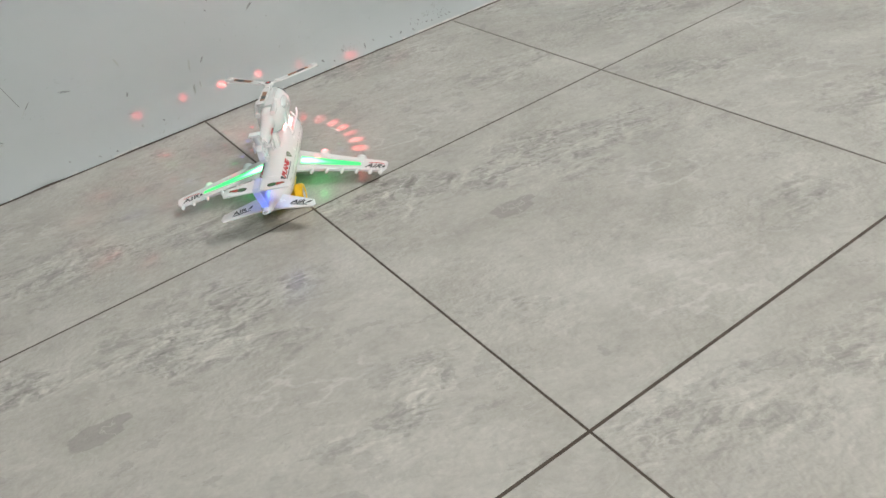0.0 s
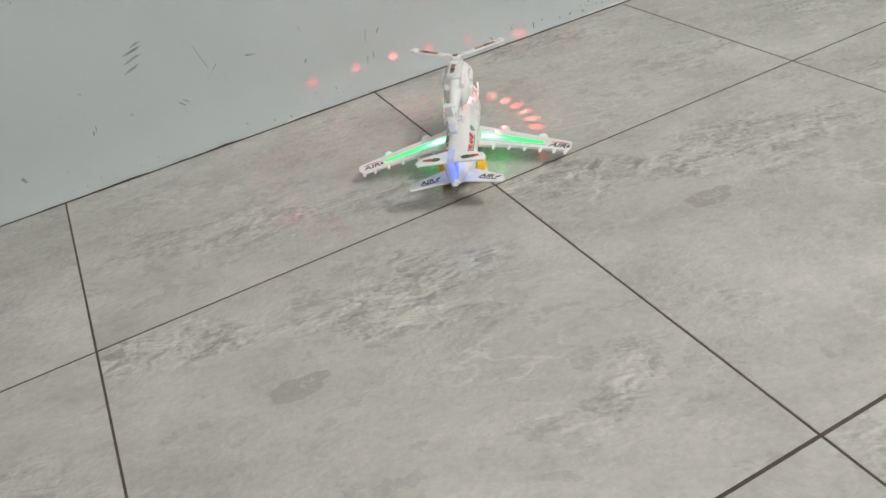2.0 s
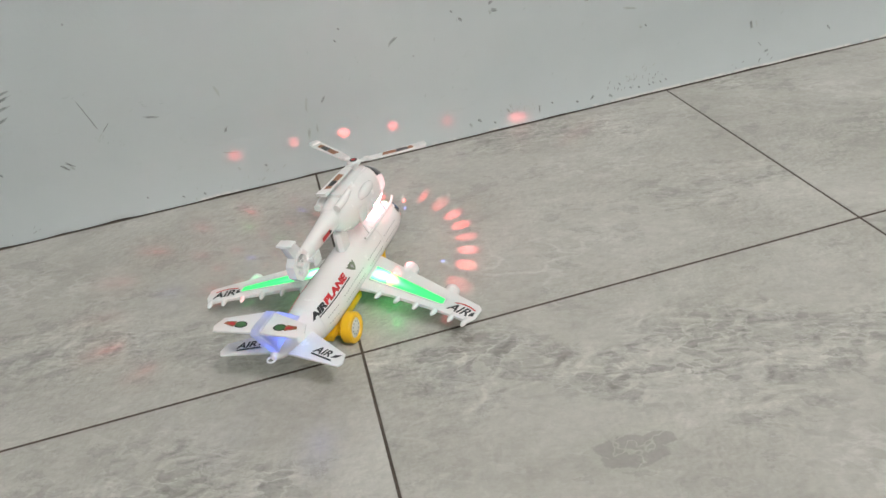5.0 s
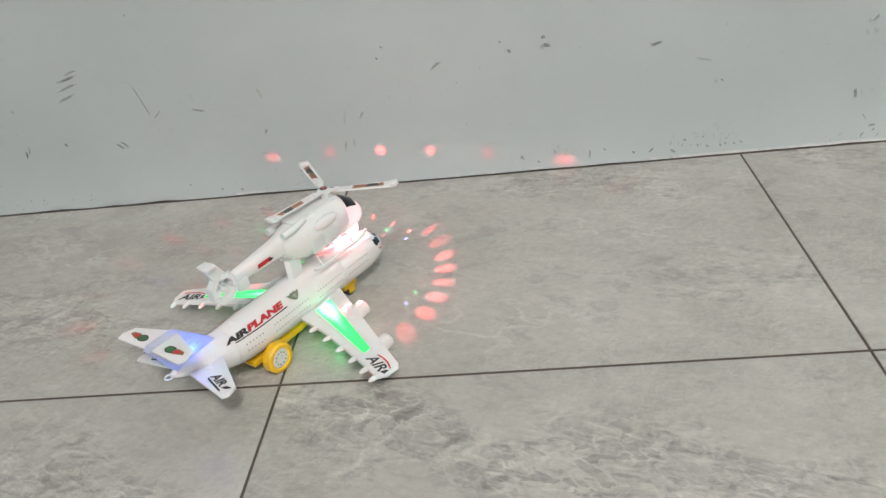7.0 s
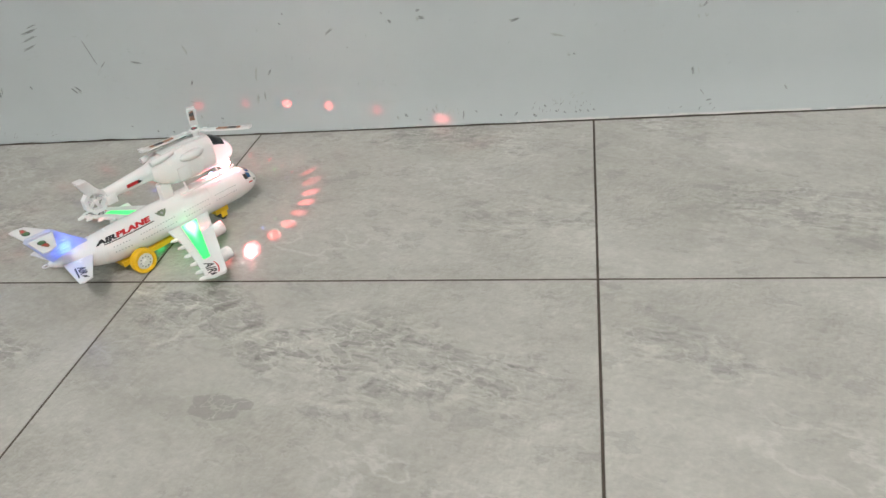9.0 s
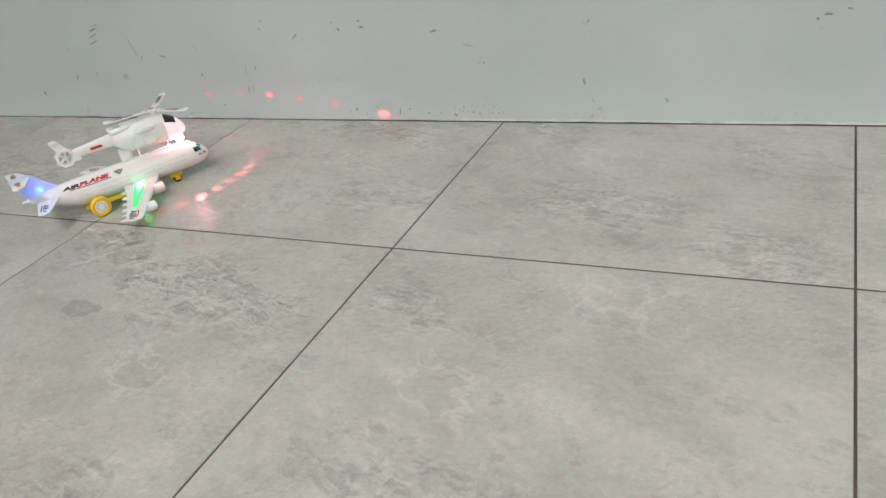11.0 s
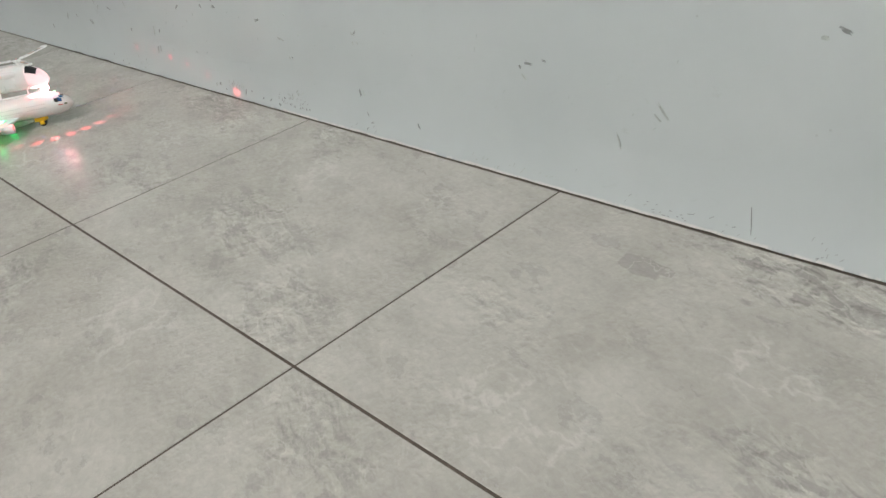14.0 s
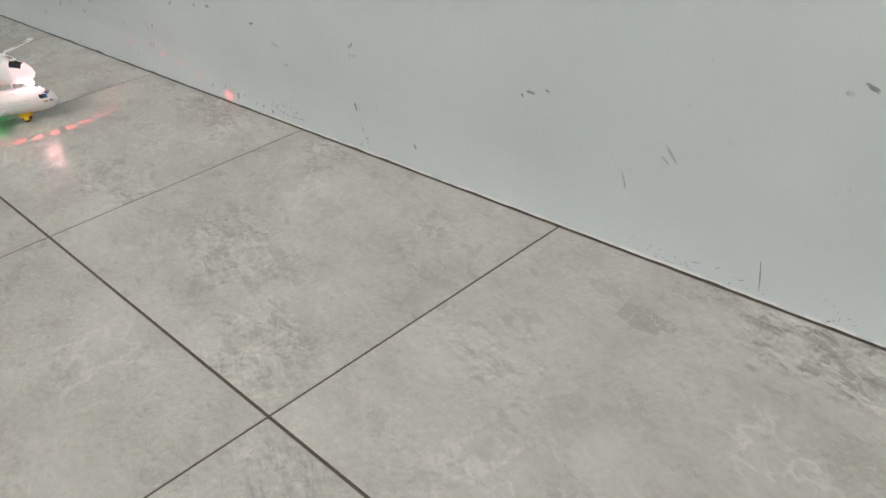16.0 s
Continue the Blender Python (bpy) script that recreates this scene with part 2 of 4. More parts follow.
def clear_plastic(name, colour, part_through=0.6):
    m = material(name, colour, 0.12)
    t = m.node_tree
    tr = t.nodes.new("ShaderNodeBsdfTranslucent")
    tr.inputs[0].default_value = (*colour, 1)
    tp = t.nodes.new("ShaderNodeBsdfTransparent")
    mix1 = t.nodes.new("ShaderNodeMixShader")
    mix1.inputs[0].default_value = 0.22
    link(m, tr.outputs[0], mix1.inputs[1])
    link(m, tp.outputs[0], mix1.inputs[2])
    mix2 = t.nodes.new("ShaderNodeMixShader")
    mix2.inputs[0].default_value = part_through
    link(m, t.nodes["Principled BSDF"].outputs[0], mix2.inputs[1])
    link(m, mix1.outputs[0], mix2.inputs[2])
    link(m, mix2.outputs[0], t.nodes["Material Output"].inputs[0])
    return m


TILE = tile_material((0, 0, 0), False, True)
PRINTS = [tile_material((3.7, 1.3, 0), False, False), tile_material((1.9, 5.1, 0), True, False)]
WALL = wall_material()
GROUT = plastic("grout", (0.075, 0.060, 0.046), 0.9, 0.3)
CEILING = plastic("ceiling_paint", (0.66, 0.66, 0.64), 0.8, 0.03)
ROOM = plastic("room_paint", (0.54, 0.555, 0.54), 0.6, 0.03)
SCUFF = plastic("scuff_mark", (0.25, 0.265, 0.265), 0.7, 0.3)
PALE_SCUFF = plastic("faint_scuff", (0.40, 0.435, 0.42), 0.7, 0.2)
FAINT_SCUFF = plastic("faintest_scuff", (0.40, 0.45, 0.445), 0.6, 0.1)
DIRT = plastic("dirt", (0.16, 0.14, 0.12), 0.9, 0.4)
WOOD = plastic("dark_brown_wood", (0.030, 0.023, 0.017), 0.4, 0.3)
WHITE = plastic("white_plastic", (0.85, 0.83, 0.825), 0.25, 0.006, 0.3)
YELLOW = plastic("yellow_plastic", (0.84, 0.50, 0.015), 0.35, 0.05)
BLACK = plastic("black_rubber", (0.02, 0.02, 0.02), 0.5, 0.2)
INK = plastic("black_sticker", (0.025, 0.025, 0.028), 0.3, 0.1)
RED = plastic("red_sticker", (0.55, 0.025, 0.03), 0.3, 0.1)
GREEN = plastic("green_sticker", (0.05, 0.16, 0.05), 0.3, 0.2)
BROWN = plastic("brown_sticker", (0.30, 0.12, 0.05), 0.3, 0.3)
OLIVE = plastic("olive_sticker", (0.16, 0.19, 0.13), 0.3, 0.3)
PANE = plastic("tinted_window", (0.02, 0.022, 0.026), 0.08, 0.2)
BLUE = plastic("blue_sticker", (0.06, 0.16, 0.34), 0.2, 0.3)
GREYDOT = plastic("grey_window_dot", (0.36, 0.35, 0.36), 0.4, 0.1)
CLEAR = clear_plastic("clear_tail_plastic", (0.80, 0.83, 0.92), 0.72)
MILKY = clear_plastic("milky_nose_plastic", (0.86, 0.83, 0.83), 0.30)
MILKY.node_tree.nodes["Transparent BSDF"].inputs[0].default_value = (0.25, 0.25, 0.25, 1)
DUCT = plastic("pale_grey_plastic", (0.42, 0.41, 0.415), 0.5, 0.1)
LED_WHITE = glow("lit_projector_lens", (1.0, 0.66, 0.68), 14)
LED_PINK = glow("lit_projector_dome", (1.0, 0.34, 0.38), 15.0)


def lit_strip():
    """Green diffuser, brightest over the lit bead at its root and dimming outwards."""
    m = glow("lit_green_strip", (0.02, 1.0, 0.16), 0.75)
    b = m.node_tree.nodes["Principled BSDF"]
    co = m.node_tree.nodes.new("ShaderNodeTexCoord").outputs["Object"]
    ab = m.node_tree.nodes.new("ShaderNodeVectorMath")
    ab.operation = "ABSOLUTE"
    link(m, co, ab.inputs[0])
    flat_co = stretched(m, ab.outputs[0], (1, 1, 0))
    hot = spot(m, flat_co, 0.0770, 0.038, 0.040, 0.024, 66)
    warm = spot(m, flat_co, 0.0660, 0.062, 0.080, 0.015, 66)
    link(m, mixc(m, ramp(m, calc(m, "ADD", hot, calc(m, "MULTIPLY", warm, 0.55)), [(0.22, grey(0)), (1.0, grey(1))]), (0.01, 1.0, 0.20), (0.55, 1.0, 0.75)), b.inputs["Emission Color"])
    link(m, calc(m, "ADD", 0.75, calc(m, "ADD", calc(m, "MULTIPLY", hot, 3.0), calc(m, "MULTIPLY", warm, 0.75))), b.inputs["Emission Strength"])
    return m


LED_GREEN = lit_strip()
LED_GREEN_HOT = glow("green_led_and_spill_bead", (0.3, 1.0, 0.5), 5)
LED_BLUE = glow("blue_led_and_spill_bead", (0.25, 0.45, 1.0), 22)
DIFFUSER = glow("lamp_globe", (1.0, 0.962, 0.945), 382)
for weak in (LED_PINK, LED_GREEN_HOT, LED_BLUE):
    weak.cycles.emission_sampling = "NONE"
DIFFUSER.cycles.emission_sampling = "FRONT"
FRAME = plastic("white_lamp_frame", (0.75, 0.75, 0.75), 0.4, 0.02)


# ---- mesh helpers ----
def mesh_of(name, bm, mat, smooth=True, angle=35):
    bmesh.ops.recalc_face_normals(bm, faces=bm.faces[:])
    me = bpy.data.meshes.new(name)
    bm.to_mesh(me)
    bm.free()
    me.materials.append(mat)
    if smooth:
        me.polygons.foreach_set("use_smooth", [True] * len(me.polygons))
        me.set_sharp_from_angle(angle=radians(angle))
    return me


def part(name, bm, mat, parent, label="", smooth=True, angle=35):
    ob = new(name, mesh_of(name, bm, mat, smooth, angle))
    ob.parent = parent
    if label:
        tagged(ob, label)
    return ob


def box(bm, lo, hi, bevel=0.0, m=None, segments=2):
    r = bmesh.ops.create_cube(bm, size=1)
    vs = r["verts"]
    c = [(a + b) / 2 for a, b in zip(lo, hi)]
    d = [b - a for a, b in zip(lo, hi)]
    for v in vs:
        v.co = Vector((c[i] + v.co[i] * d[i] for i in range(3)))
    if bevel:
        es = list({e for v in vs for e in v.link_edges})
        out = bmesh.ops.bevel(bm, geom=es, offset=bevel, segments=segments, affect="EDGES", profile=0.6)
        vs = list({v for f in out["faces"] for v in f.verts} | {v for v in vs if v.is_valid})
    if m is not None:
        bmesh.ops.transform(bm, matrix=m, verts=vs)
    return vs


def loft(bm, rings, caps=True):
    """Skin a row of rings of points, all of one length."""
    rows = [[bm.verts.new(p) for p in r] for r in rings]
    n = len(rows[0])
    for a, b in zip(rows, rows[1:]):
        for i in range(n):
            bm.faces.new((a[i], a[(i + 1) % n], b[(i + 1) % n], b[i]))
    if caps:
        bm.faces.new(rows[0][::-1])
        bm.faces.new(rows[-1])
    return rows


def oval(x, y, z, ry, rz, n=28, power=2.0):
    """A ring in the plane x = const."""
    pts = []
    for i in range(n):
        a = 2 * math.pi * i / n
        c, s = math.cos(a), math.sin(a)
        pts.append(Vector((x, y + ry * math.copysign(abs(c) ** (2 / power), c), z + rz * math.copysign(abs(s) ** (2 / power), s))))
    return pts


def lathe(bm, profile, m, n=28):
    """Turn (radius, height) pairs round the z axis of m."""
    rings = []
    for r, h in profile:
        rings.append([m @ Vector((r * math.cos(2 * math.pi * i / n), r * math.sin(2 * math.pi * i / n), h)) for i in range(n)])
    loft(bm, rings)


def slab(bm, outline, low, high, m=None, bevel=0.0):
    """A plate from a flat outline of (x, y), between two heights; low and high may be functions of (x, y)."""
    f = lambda h, x, y: h(x, y) if callable(h) else h
    n = len(outline)
    a = [Vector((x, y, f(low, x, y))) for x, y in outline]
    b = [Vector((x, y, f(high, x, y))) for x, y in outline]
    if m is not None:
        a, b = [m @ p for p in a], [m @ p for p in b]
    va, vb = [bm.verts.new(p) for p in a], [bm.verts.new(p) for p in b]
    faces = [bm.faces.new(va[::-1]), bm.faces.new(vb)]
    for i in range(n):
        faces.append(bm.faces.new((va[i], va[(i + 1) % n], vb[(i + 1) % n], vb[i])))
    if bevel:
        es = list({e for fc in faces[:2] for e in fc.edges})
        bmesh.ops.bevel(bm, geom=es, offset=bevel, segments=2, affect="EDGES", profile=0.6)


def tube(bm, points, radius, n=8):
    """A round rod along points."""
    pts = [Vector(p) for p in points]
    rings = []
    for i, p in enumerate(pts):
        d = (pts[min(i + 1, len(pts) - 1)] - pts[max(i - 1, 0)]).normalized()
        q = d.to_track_quat("Z", "Y").to_matrix()
        r = radius[i] if isinstance(radius, (list, tuple)) else radius
        rings.append([p + q @ Vector((r * math.cos(2 * math.pi * k / n), r * math.sin(2 * math.pi * k / n), 0)) for k in range(n)])
    loft(bm, rings)


def ball(bm, place, radii, m=None, n=14):
    r = bmesh.ops.create_uvsphere(bm, u_segments=n, v_segments=max(6, n // 2), radius=1)
    mm = Matrix.Translation(place) @ (m or Matrix()) @ Matrix.Diagonal((*radii, 1))
    bmesh.ops.transform(bm, matrix=mm, verts=r["verts"])


def letters(word, height, slant=0.0, thick=0.0002, bold=0.0, wide=1.0):
    """A mesh of a word, its lower left corner at the origin, in the x-y plane; returns it and its width."""
    c = bpy.data.curves.new("letters", "FONT")
    c.body, c.size, c.extrude, c.shear, c.offset, c.resolution_u = word, height / 0.73, thick / 2, slant, bold, 2
    ob = bpy.data.objects.new("letters", c)
    scene.collection.objects.link(ob)
    bpy.context.view_layer.update()
    me = bpy.data.meshes.new_from_object(ob.evaluated_get(bpy.context.evaluated_depsgraph_get()))
    bpy.data.objects.remove(ob)
    xs = [v.co.x for v in me.vertices]
    lo, hi = min(xs), max(xs)
    for v in me.vertices:
        v.co.x = (v.co.x - lo) * wide
    return me, (hi - lo) * wide


def sticker_mesh(me, name, mat, parent, place):
    """Lay a flat mesh by a function of its vertices."""
    for v in me.vertices:
        v.co = place(v.co)
    me.name = name
    me.materials.clear()
    me.materials.append(mat)
    ob = new(name, me)
    ob.parent = parent
    return ob


# ---- structure ----


def slab_object(name, lo, hi, mat, label, bevel=0.0):
    bm = bmesh.new()
    box(bm, lo, hi, bevel)
    return tagged(new(name, mesh_of(name, bm, mat, False)), label, name.split("_")[0], kind="structure")


floor = slab_object("floor", (-4.2, -3.6, -0.06), (4.8, 1.8, -0.0008), GROUT, "grey stone-look porcelain tile floor with dark grout joints")
wall_north = slab_object("wall_north", (WALL_END, WALL_Y, 0), (4.8, WALL_Y + 0.12, CEIL), WALL, "pale mint painted wall, scuffed and scratched near the floor", 0.004)
slab_object("wall_south", (-4.2, -3.72, 0), (4.8, -3.6, CEIL), ROOM, "plain pale painted wall closing the room")
slab_object("wall_east", (4.8, -3.72, 0), (4.92, WALL_Y + 0.12, CEIL), ROOM, "plain pale painted end wall")
slab_object("wall_west", (-4.32, -3.72, 0), (-4.2, 1.92, CEIL), ROOM, "plain pale painted wall past the opening")
slab_object("wall_far", (-4.2, 1.8, 0), (WALL_END, 1.92, CEIL), ROOM, "plain painted wall beyond the opening")
slab_object("wall_return", (WALL_END, WALL_Y + 0.123, 0), (WALL_END + 0.12, 1.8, CEIL), ROOM, "plain painted return wall behind the opening")
slab_object("ceiling", (-4.32, -3.72, CEIL), (4.92, 1.92, CEIL + 0.1), CEILING, "flat white painted ceiling")

# ceiling lamp, out of view: added as a globe where the toy's shadows point
lamp = tagged(new("globe_lamp"), "white glowing globe lamp on a short ceiling stem, unseen, assumed from shadows", "ceiling lamp")
lamp.location = (LAMP.x, LAMP.y, CEIL)
drop = LAMP.z - CEIL
bm = bmesh.new()
lathe(bm, [(0.055, 0.0), (0.055, -0.012), (0.030, -0.020), (0.024, -0.028), (0.024, drop + 0.155)], Matrix(), 28)
part("mount", bm, FRAME, lamp)
bm = bmesh.new()
ball(bm, (0, 0, drop), (0.16, 0.16, 0.16), n=32)
part("globe", bm, DIFFUSER, lamp, "glowing white globe")

# dark door post at the end of the wall
post = tagged(new("door_post"), "dark brown wooden door and post at the wall's end", "door post", kind="structure")
post.location = (WALL_END, WALL_Y, 0)
bm = bmesh.new()
box(bm, (-0.34, -0.004, 0), (-0.003, 0.13, 2.12), 0.006)
part("jamb", bm, WOOD, post)
bm = bmesh.new()
box(bm, (-0.31, -0.016, 0), (-0.25, -0.0045, 2.1), 0.003)
part("stop_bead", bm, WOOD, post)
bm = bmesh.new()
box(bm, (-1.25, 0.030, 0.008), (-0.344, 0.070, 2.06), 0.003)
box(bm, (-1.12, 0.024, 0.20), (-0.47, 0.031, 0.95), 0.004)
part("door_leaf", bm, WOOD, post)


# ---- the toy ----
toy = tagged(new("toy_airplane"), "white plastic toy airliner carrying a helicopter, lights on, on tiles", "toy airplane")
toy.matrix_world = TOY


def curve_at(x, table):
    for (x0, v0), (x1, v1) in zip(table, table[1:]):
        if x <= x1:
            f = max(0, (x - x0) / (x1 - x0))
            return v0 + (v1 - v0) * f
    return table[-1][1]


R_TABLE = [(-0.106, 0.0022), (-0.100, 0.0060), (-0.088, 0.0102), (-0.07, 0.0155), (-0.05, 0.0205), (-0.03, 0.0238), (-0.01, 0.0254), (0.01, 0.0258), (0.165, 0.0258), (0.182, 0.0247), (0.196, 0.0220), (0.207, 0.0178), (0.2145, 0.0125), (0.2195, 0.0068), (0.2222, 0.0012)]
Z_TABLE = [(-0.106, 0.0600), (-0.088, 0.0577), (-0.07, 0.0535), (-0.05, 0.0490), (-0.03, 0.0460), (0.0, 0.0447), (0.165, 0.0447), (0.196, 0.0420), (0.2145, 0.0385), (0.2222, 0.0365)]
body_r = lambda x: curve_at(x, R_TABLE)
body_z = lambda x: curve_at(x, Z_TABLE)


def on_body(x, angle, lift=0.0003):
    """A place on the fuselage: angle in degrees up from the left side (180: the right side)."""
    r, a = body_r(x) + lift, radians(angle)
    return Vector((x, r * math.cos(a), body_z(x) + r * math.sin(a)))


bm = bmesh.new()
loft(bm, [oval(x, 0, body_z(x), body_r(x), body_r(x), 40) for x in [-0.106, -0.103, -0.100, -0.094, -0.088, -0.079, -0.07, -0.06, -0.05, -0.04, -0.03, -0.02, -0.01, 0.01, 0.05, 0.1, 0.15, 0.165, 0.174, 0.182, 0.189, 0.196, 0.202, 0.207, 0.211, 0.2145, 0.2172, 0.2195, 0.2212, 0.2222]])
fuselage = part("fuselage", bm, WHITE, toy)

# seams and nose section edge
for x in (0.128, -0.038):
    bm = bmesh.new()
    r, z = body_r(x), body_z(x)
    loft(bm, [oval(x + d, 0, z, r + e, r + e, 40) for d, e in ((-0.0008, -0.0004), (-0.0004, 0.0003), (0.0004, 0.0003), (0.0008, -0.0004))])
    part("seam", bm, WHITE, fuselage)

# cabin window dots
bm = bmesh.new()
for side in (1, -1):
    for row, ang in ((0, 15), (1, -3)):
        for i in range(46):
            x = -0.028 + i * 0.0044
            if i in (6, 7, 8, 22, 23, 24, 35, 36) or x > 0.178:
                continue
            a = ang if side > 0 else 180 - ang
            p, q = on_body(x, a, -0.0001), on_body(x, a, 0.0004)
            m = Matrix.Translation(p) @ (q - p).to_track_quat("Z", "Y").to_matrix().to_4x4()
            lathe(bm, [(0.00085, 0), (0.00085, 0.0004), (0.0004, 0.0005)], m, 6)
tagged(part("window_dots", bm, GREYDOT, fuselage, "rows of tiny grey cabin windows"), kind="stuff")


def on_side(side, x0, phi0):
    """Bend a flat drawing onto the fuselage: its x runs aft on the left side, forward on the right."""
    def place(co):
        x = x0 - side * co.x
        a = phi0 + math.degrees(co.y / 0.0258)
        return on_body(x, a if side > 0 else 180 - a, 0.0003 + co.z)
    return place


def flat(outline, thick=0.0002, cuts=0):
    bm = bmesh.new()
    slab(bm, outline, 0, thick)
    if cuts:
        bmesh.ops.subdivide_edges(bm, edges=bm.edges[:], cuts=cuts, use_grid_fill=True)
    bmesh.ops.triangulate(bm, faces=bm.faces[:])
    me = bpy.data.meshes.new("sticker")
    bm.to_mesh(me)
    bm.free()
    return me


SHIELD = [(0, -0.0058), (0.0030, -0.0040), (0.0062, -0.0008), (0.0088, 0.0040), (0.0045, 0.0030), (0.0030, 0.0046), (0, 0.0036), (-0.0030, 0.0046), (-0.0045, 0.0030), (-0.0088, 0.0040), (-0.0062, -0.0008), (-0.0030, -0.0040)]
for side in (1, -1):
    start = 0.0400 if side > 0 else -0.0480
    me, w1 = letters("AIR", 0.0070, 0.25, bold=0.0006, wide=1.78)
    sticker_mesh(me, "lettering", INK, fuselage, on_side(side, start, 38))
    me, w2 = letters("PLANE", 0.0070, 0.25, bold=0.0006, wide=1.78)
    sticker_mesh(me, "lettering", RED, fuselage, on_side(side, start - side * (w1 - 0.0010), 38))
    sticker_mesh(flat([(0.010, -0.0032), (w1 + w2, -0.0032), (w1 + w2, -0.0019), (0.010, -0.0019)], cuts=3), "lettering_bar", INK, fuselage, on_side(side, start, 38))
    sticker_mesh(flat(SHIELD), "badge", OLIVE, fuselage, on_side(side, 0.0515, 44))
    sticker_mesh(flat([(0, -0.0032), (0.0022, 0), (0, 0.0022), (-0.0022, 0)], 0.0004), "badge_core", GREYDOT, fuselage, on_side(side, 0.0515, 44))

# cockpit windows and nose stickers
for side in (1, -1):
    for x0, x1, a0, a1, _, mat in ((0.1925, 0.1985, 18, 40, 0.003, INK), (0.1985, 0.2050, 22, 46, 0.0035, BLUE), (0.2020, 0.2080, 50, 66, 0.004, BLUE), (0.2035, 0.2090, 70, 86, 0.004, INK)):
        bm = bmesh.new()
        n = 4
        grid = [[bm.verts.new(on_body(x0 + (x1 - x0) * i / n - (0.0015 if j else 0) * (i == 0), a if side > 0 else 180 - a, 0.00035)) for i in range(n + 1)] for j, a in enumerate([a0 + (a1 - a0) * k / n for k in range(n + 1)])]
        for j in range(n):
            for i in range(n):
                bm.faces.new((grid[j][i], grid[j][i + 1], grid[j + 1][i + 1], grid[j + 1][i]))
        bmesh.ops.solidify(bm, geom=bm.faces[:], thickness=0.0003)
        part("cockpit_window", bm, mat, fuselage)
    sticker_mesh(flat([(-0.0045, -0.001), (0.0035, -0.001), (0.0035, 0.0016), (-0.0045, 0.0016)], cuts=1), "nose_label", RED, fuselage, on_side(side, 0.2015, 2))
    sticker_mesh(flat([(0.0032 * math.cos(a * 0.5236), 0.0032 * math.sin(a * 0.5236)) for a in range(12)]), "nose_roundel", OLIVE, fuselage, on_side(side, 0.2105, 8))


def wing_word(parent, cx, cy, lean, top, height, swoosh):
    """The sticker on a wing or tailplane: a word with a red sweep over it or a bar under it."""
    me, wd = letters("AIR", height, 0.2, bold=0.0003, wide=1.05)

    def lay(co):
        u, v = co.x - wd / 2, co.y - height / 2
        d = Vector((lean, -1)).normalized()
        p = Vector((cx, cy)) + d * u + Vector((-d.y, d.x)) * v
        return Vector((p.x, p.y, top(p.x, p.y) + co.z))
    sticker_mesh(me, "lettering", INK, parent, lay)
    if swoosh:
        arc = [(wd * (0.1 + 1.0 * k / 10), height * (1.12 + 0.22 * math.sin(math.pi * k / 10) - 0.05 * k / 10)) for k in range(11)]
        arc += [(x, y - height * 0.14) for x, y in arc[::-1]]
        sticker_mesh(flat(arc), "red_swoosh", RED, parent, lay)
        sticker_mesh(flat([(wd * 1.02, height * 0.1), (wd * 1.22, height * 0.25), (wd * 1.15, height * 0.8), (wd * 1.05, height * 0.6)]), "sticker_flash", INK, parent, lay)
    else:
        sticker_mesh(flat([(wd * 0.1, -height * 0.42), (wd * 1.3, -height * 0.42), (wd * 1.2, -height * 0.2), (0, -height * 0.2)]), "lettering_bar", INK, parent, lay)
        sticker_mesh(flat([(wd * 1.08, 0), (wd * 1.35, height * 0.3), (wd * 1.5, height * 0.9), (wd * 1.2, height * 0.6)]), "sticker_flash", INK, parent, lay)


# wings
def wing_z(x, y):
    return 0.0345 - 0.055 * max(0, abs(y) - 0.02)


WING = [(0.1195, 0.018), (0.112, 0.0315), (0.041, 0.1655), (0.0365, 0.1685), (0.0215, 0.1655), (0.0135, 0.1590), (0.0300, 0.110), (0.0440, 0.060), (0.0500, 0.018)]
STRIP = [(0.0925, 0.0290), (0.0460, 0.1240), (0.0445, 0.1262), (0.0362, 0.1262), (0.0352, 0.1240), (0.0675, 0.0290)]
LIPS = [(0.0937, 0.0278), (0.0471, 0.1248), (0.0452, 0.1275), (0.0354, 0.1275), (0.0341, 0.1248), (0.0663, 0.0278)]


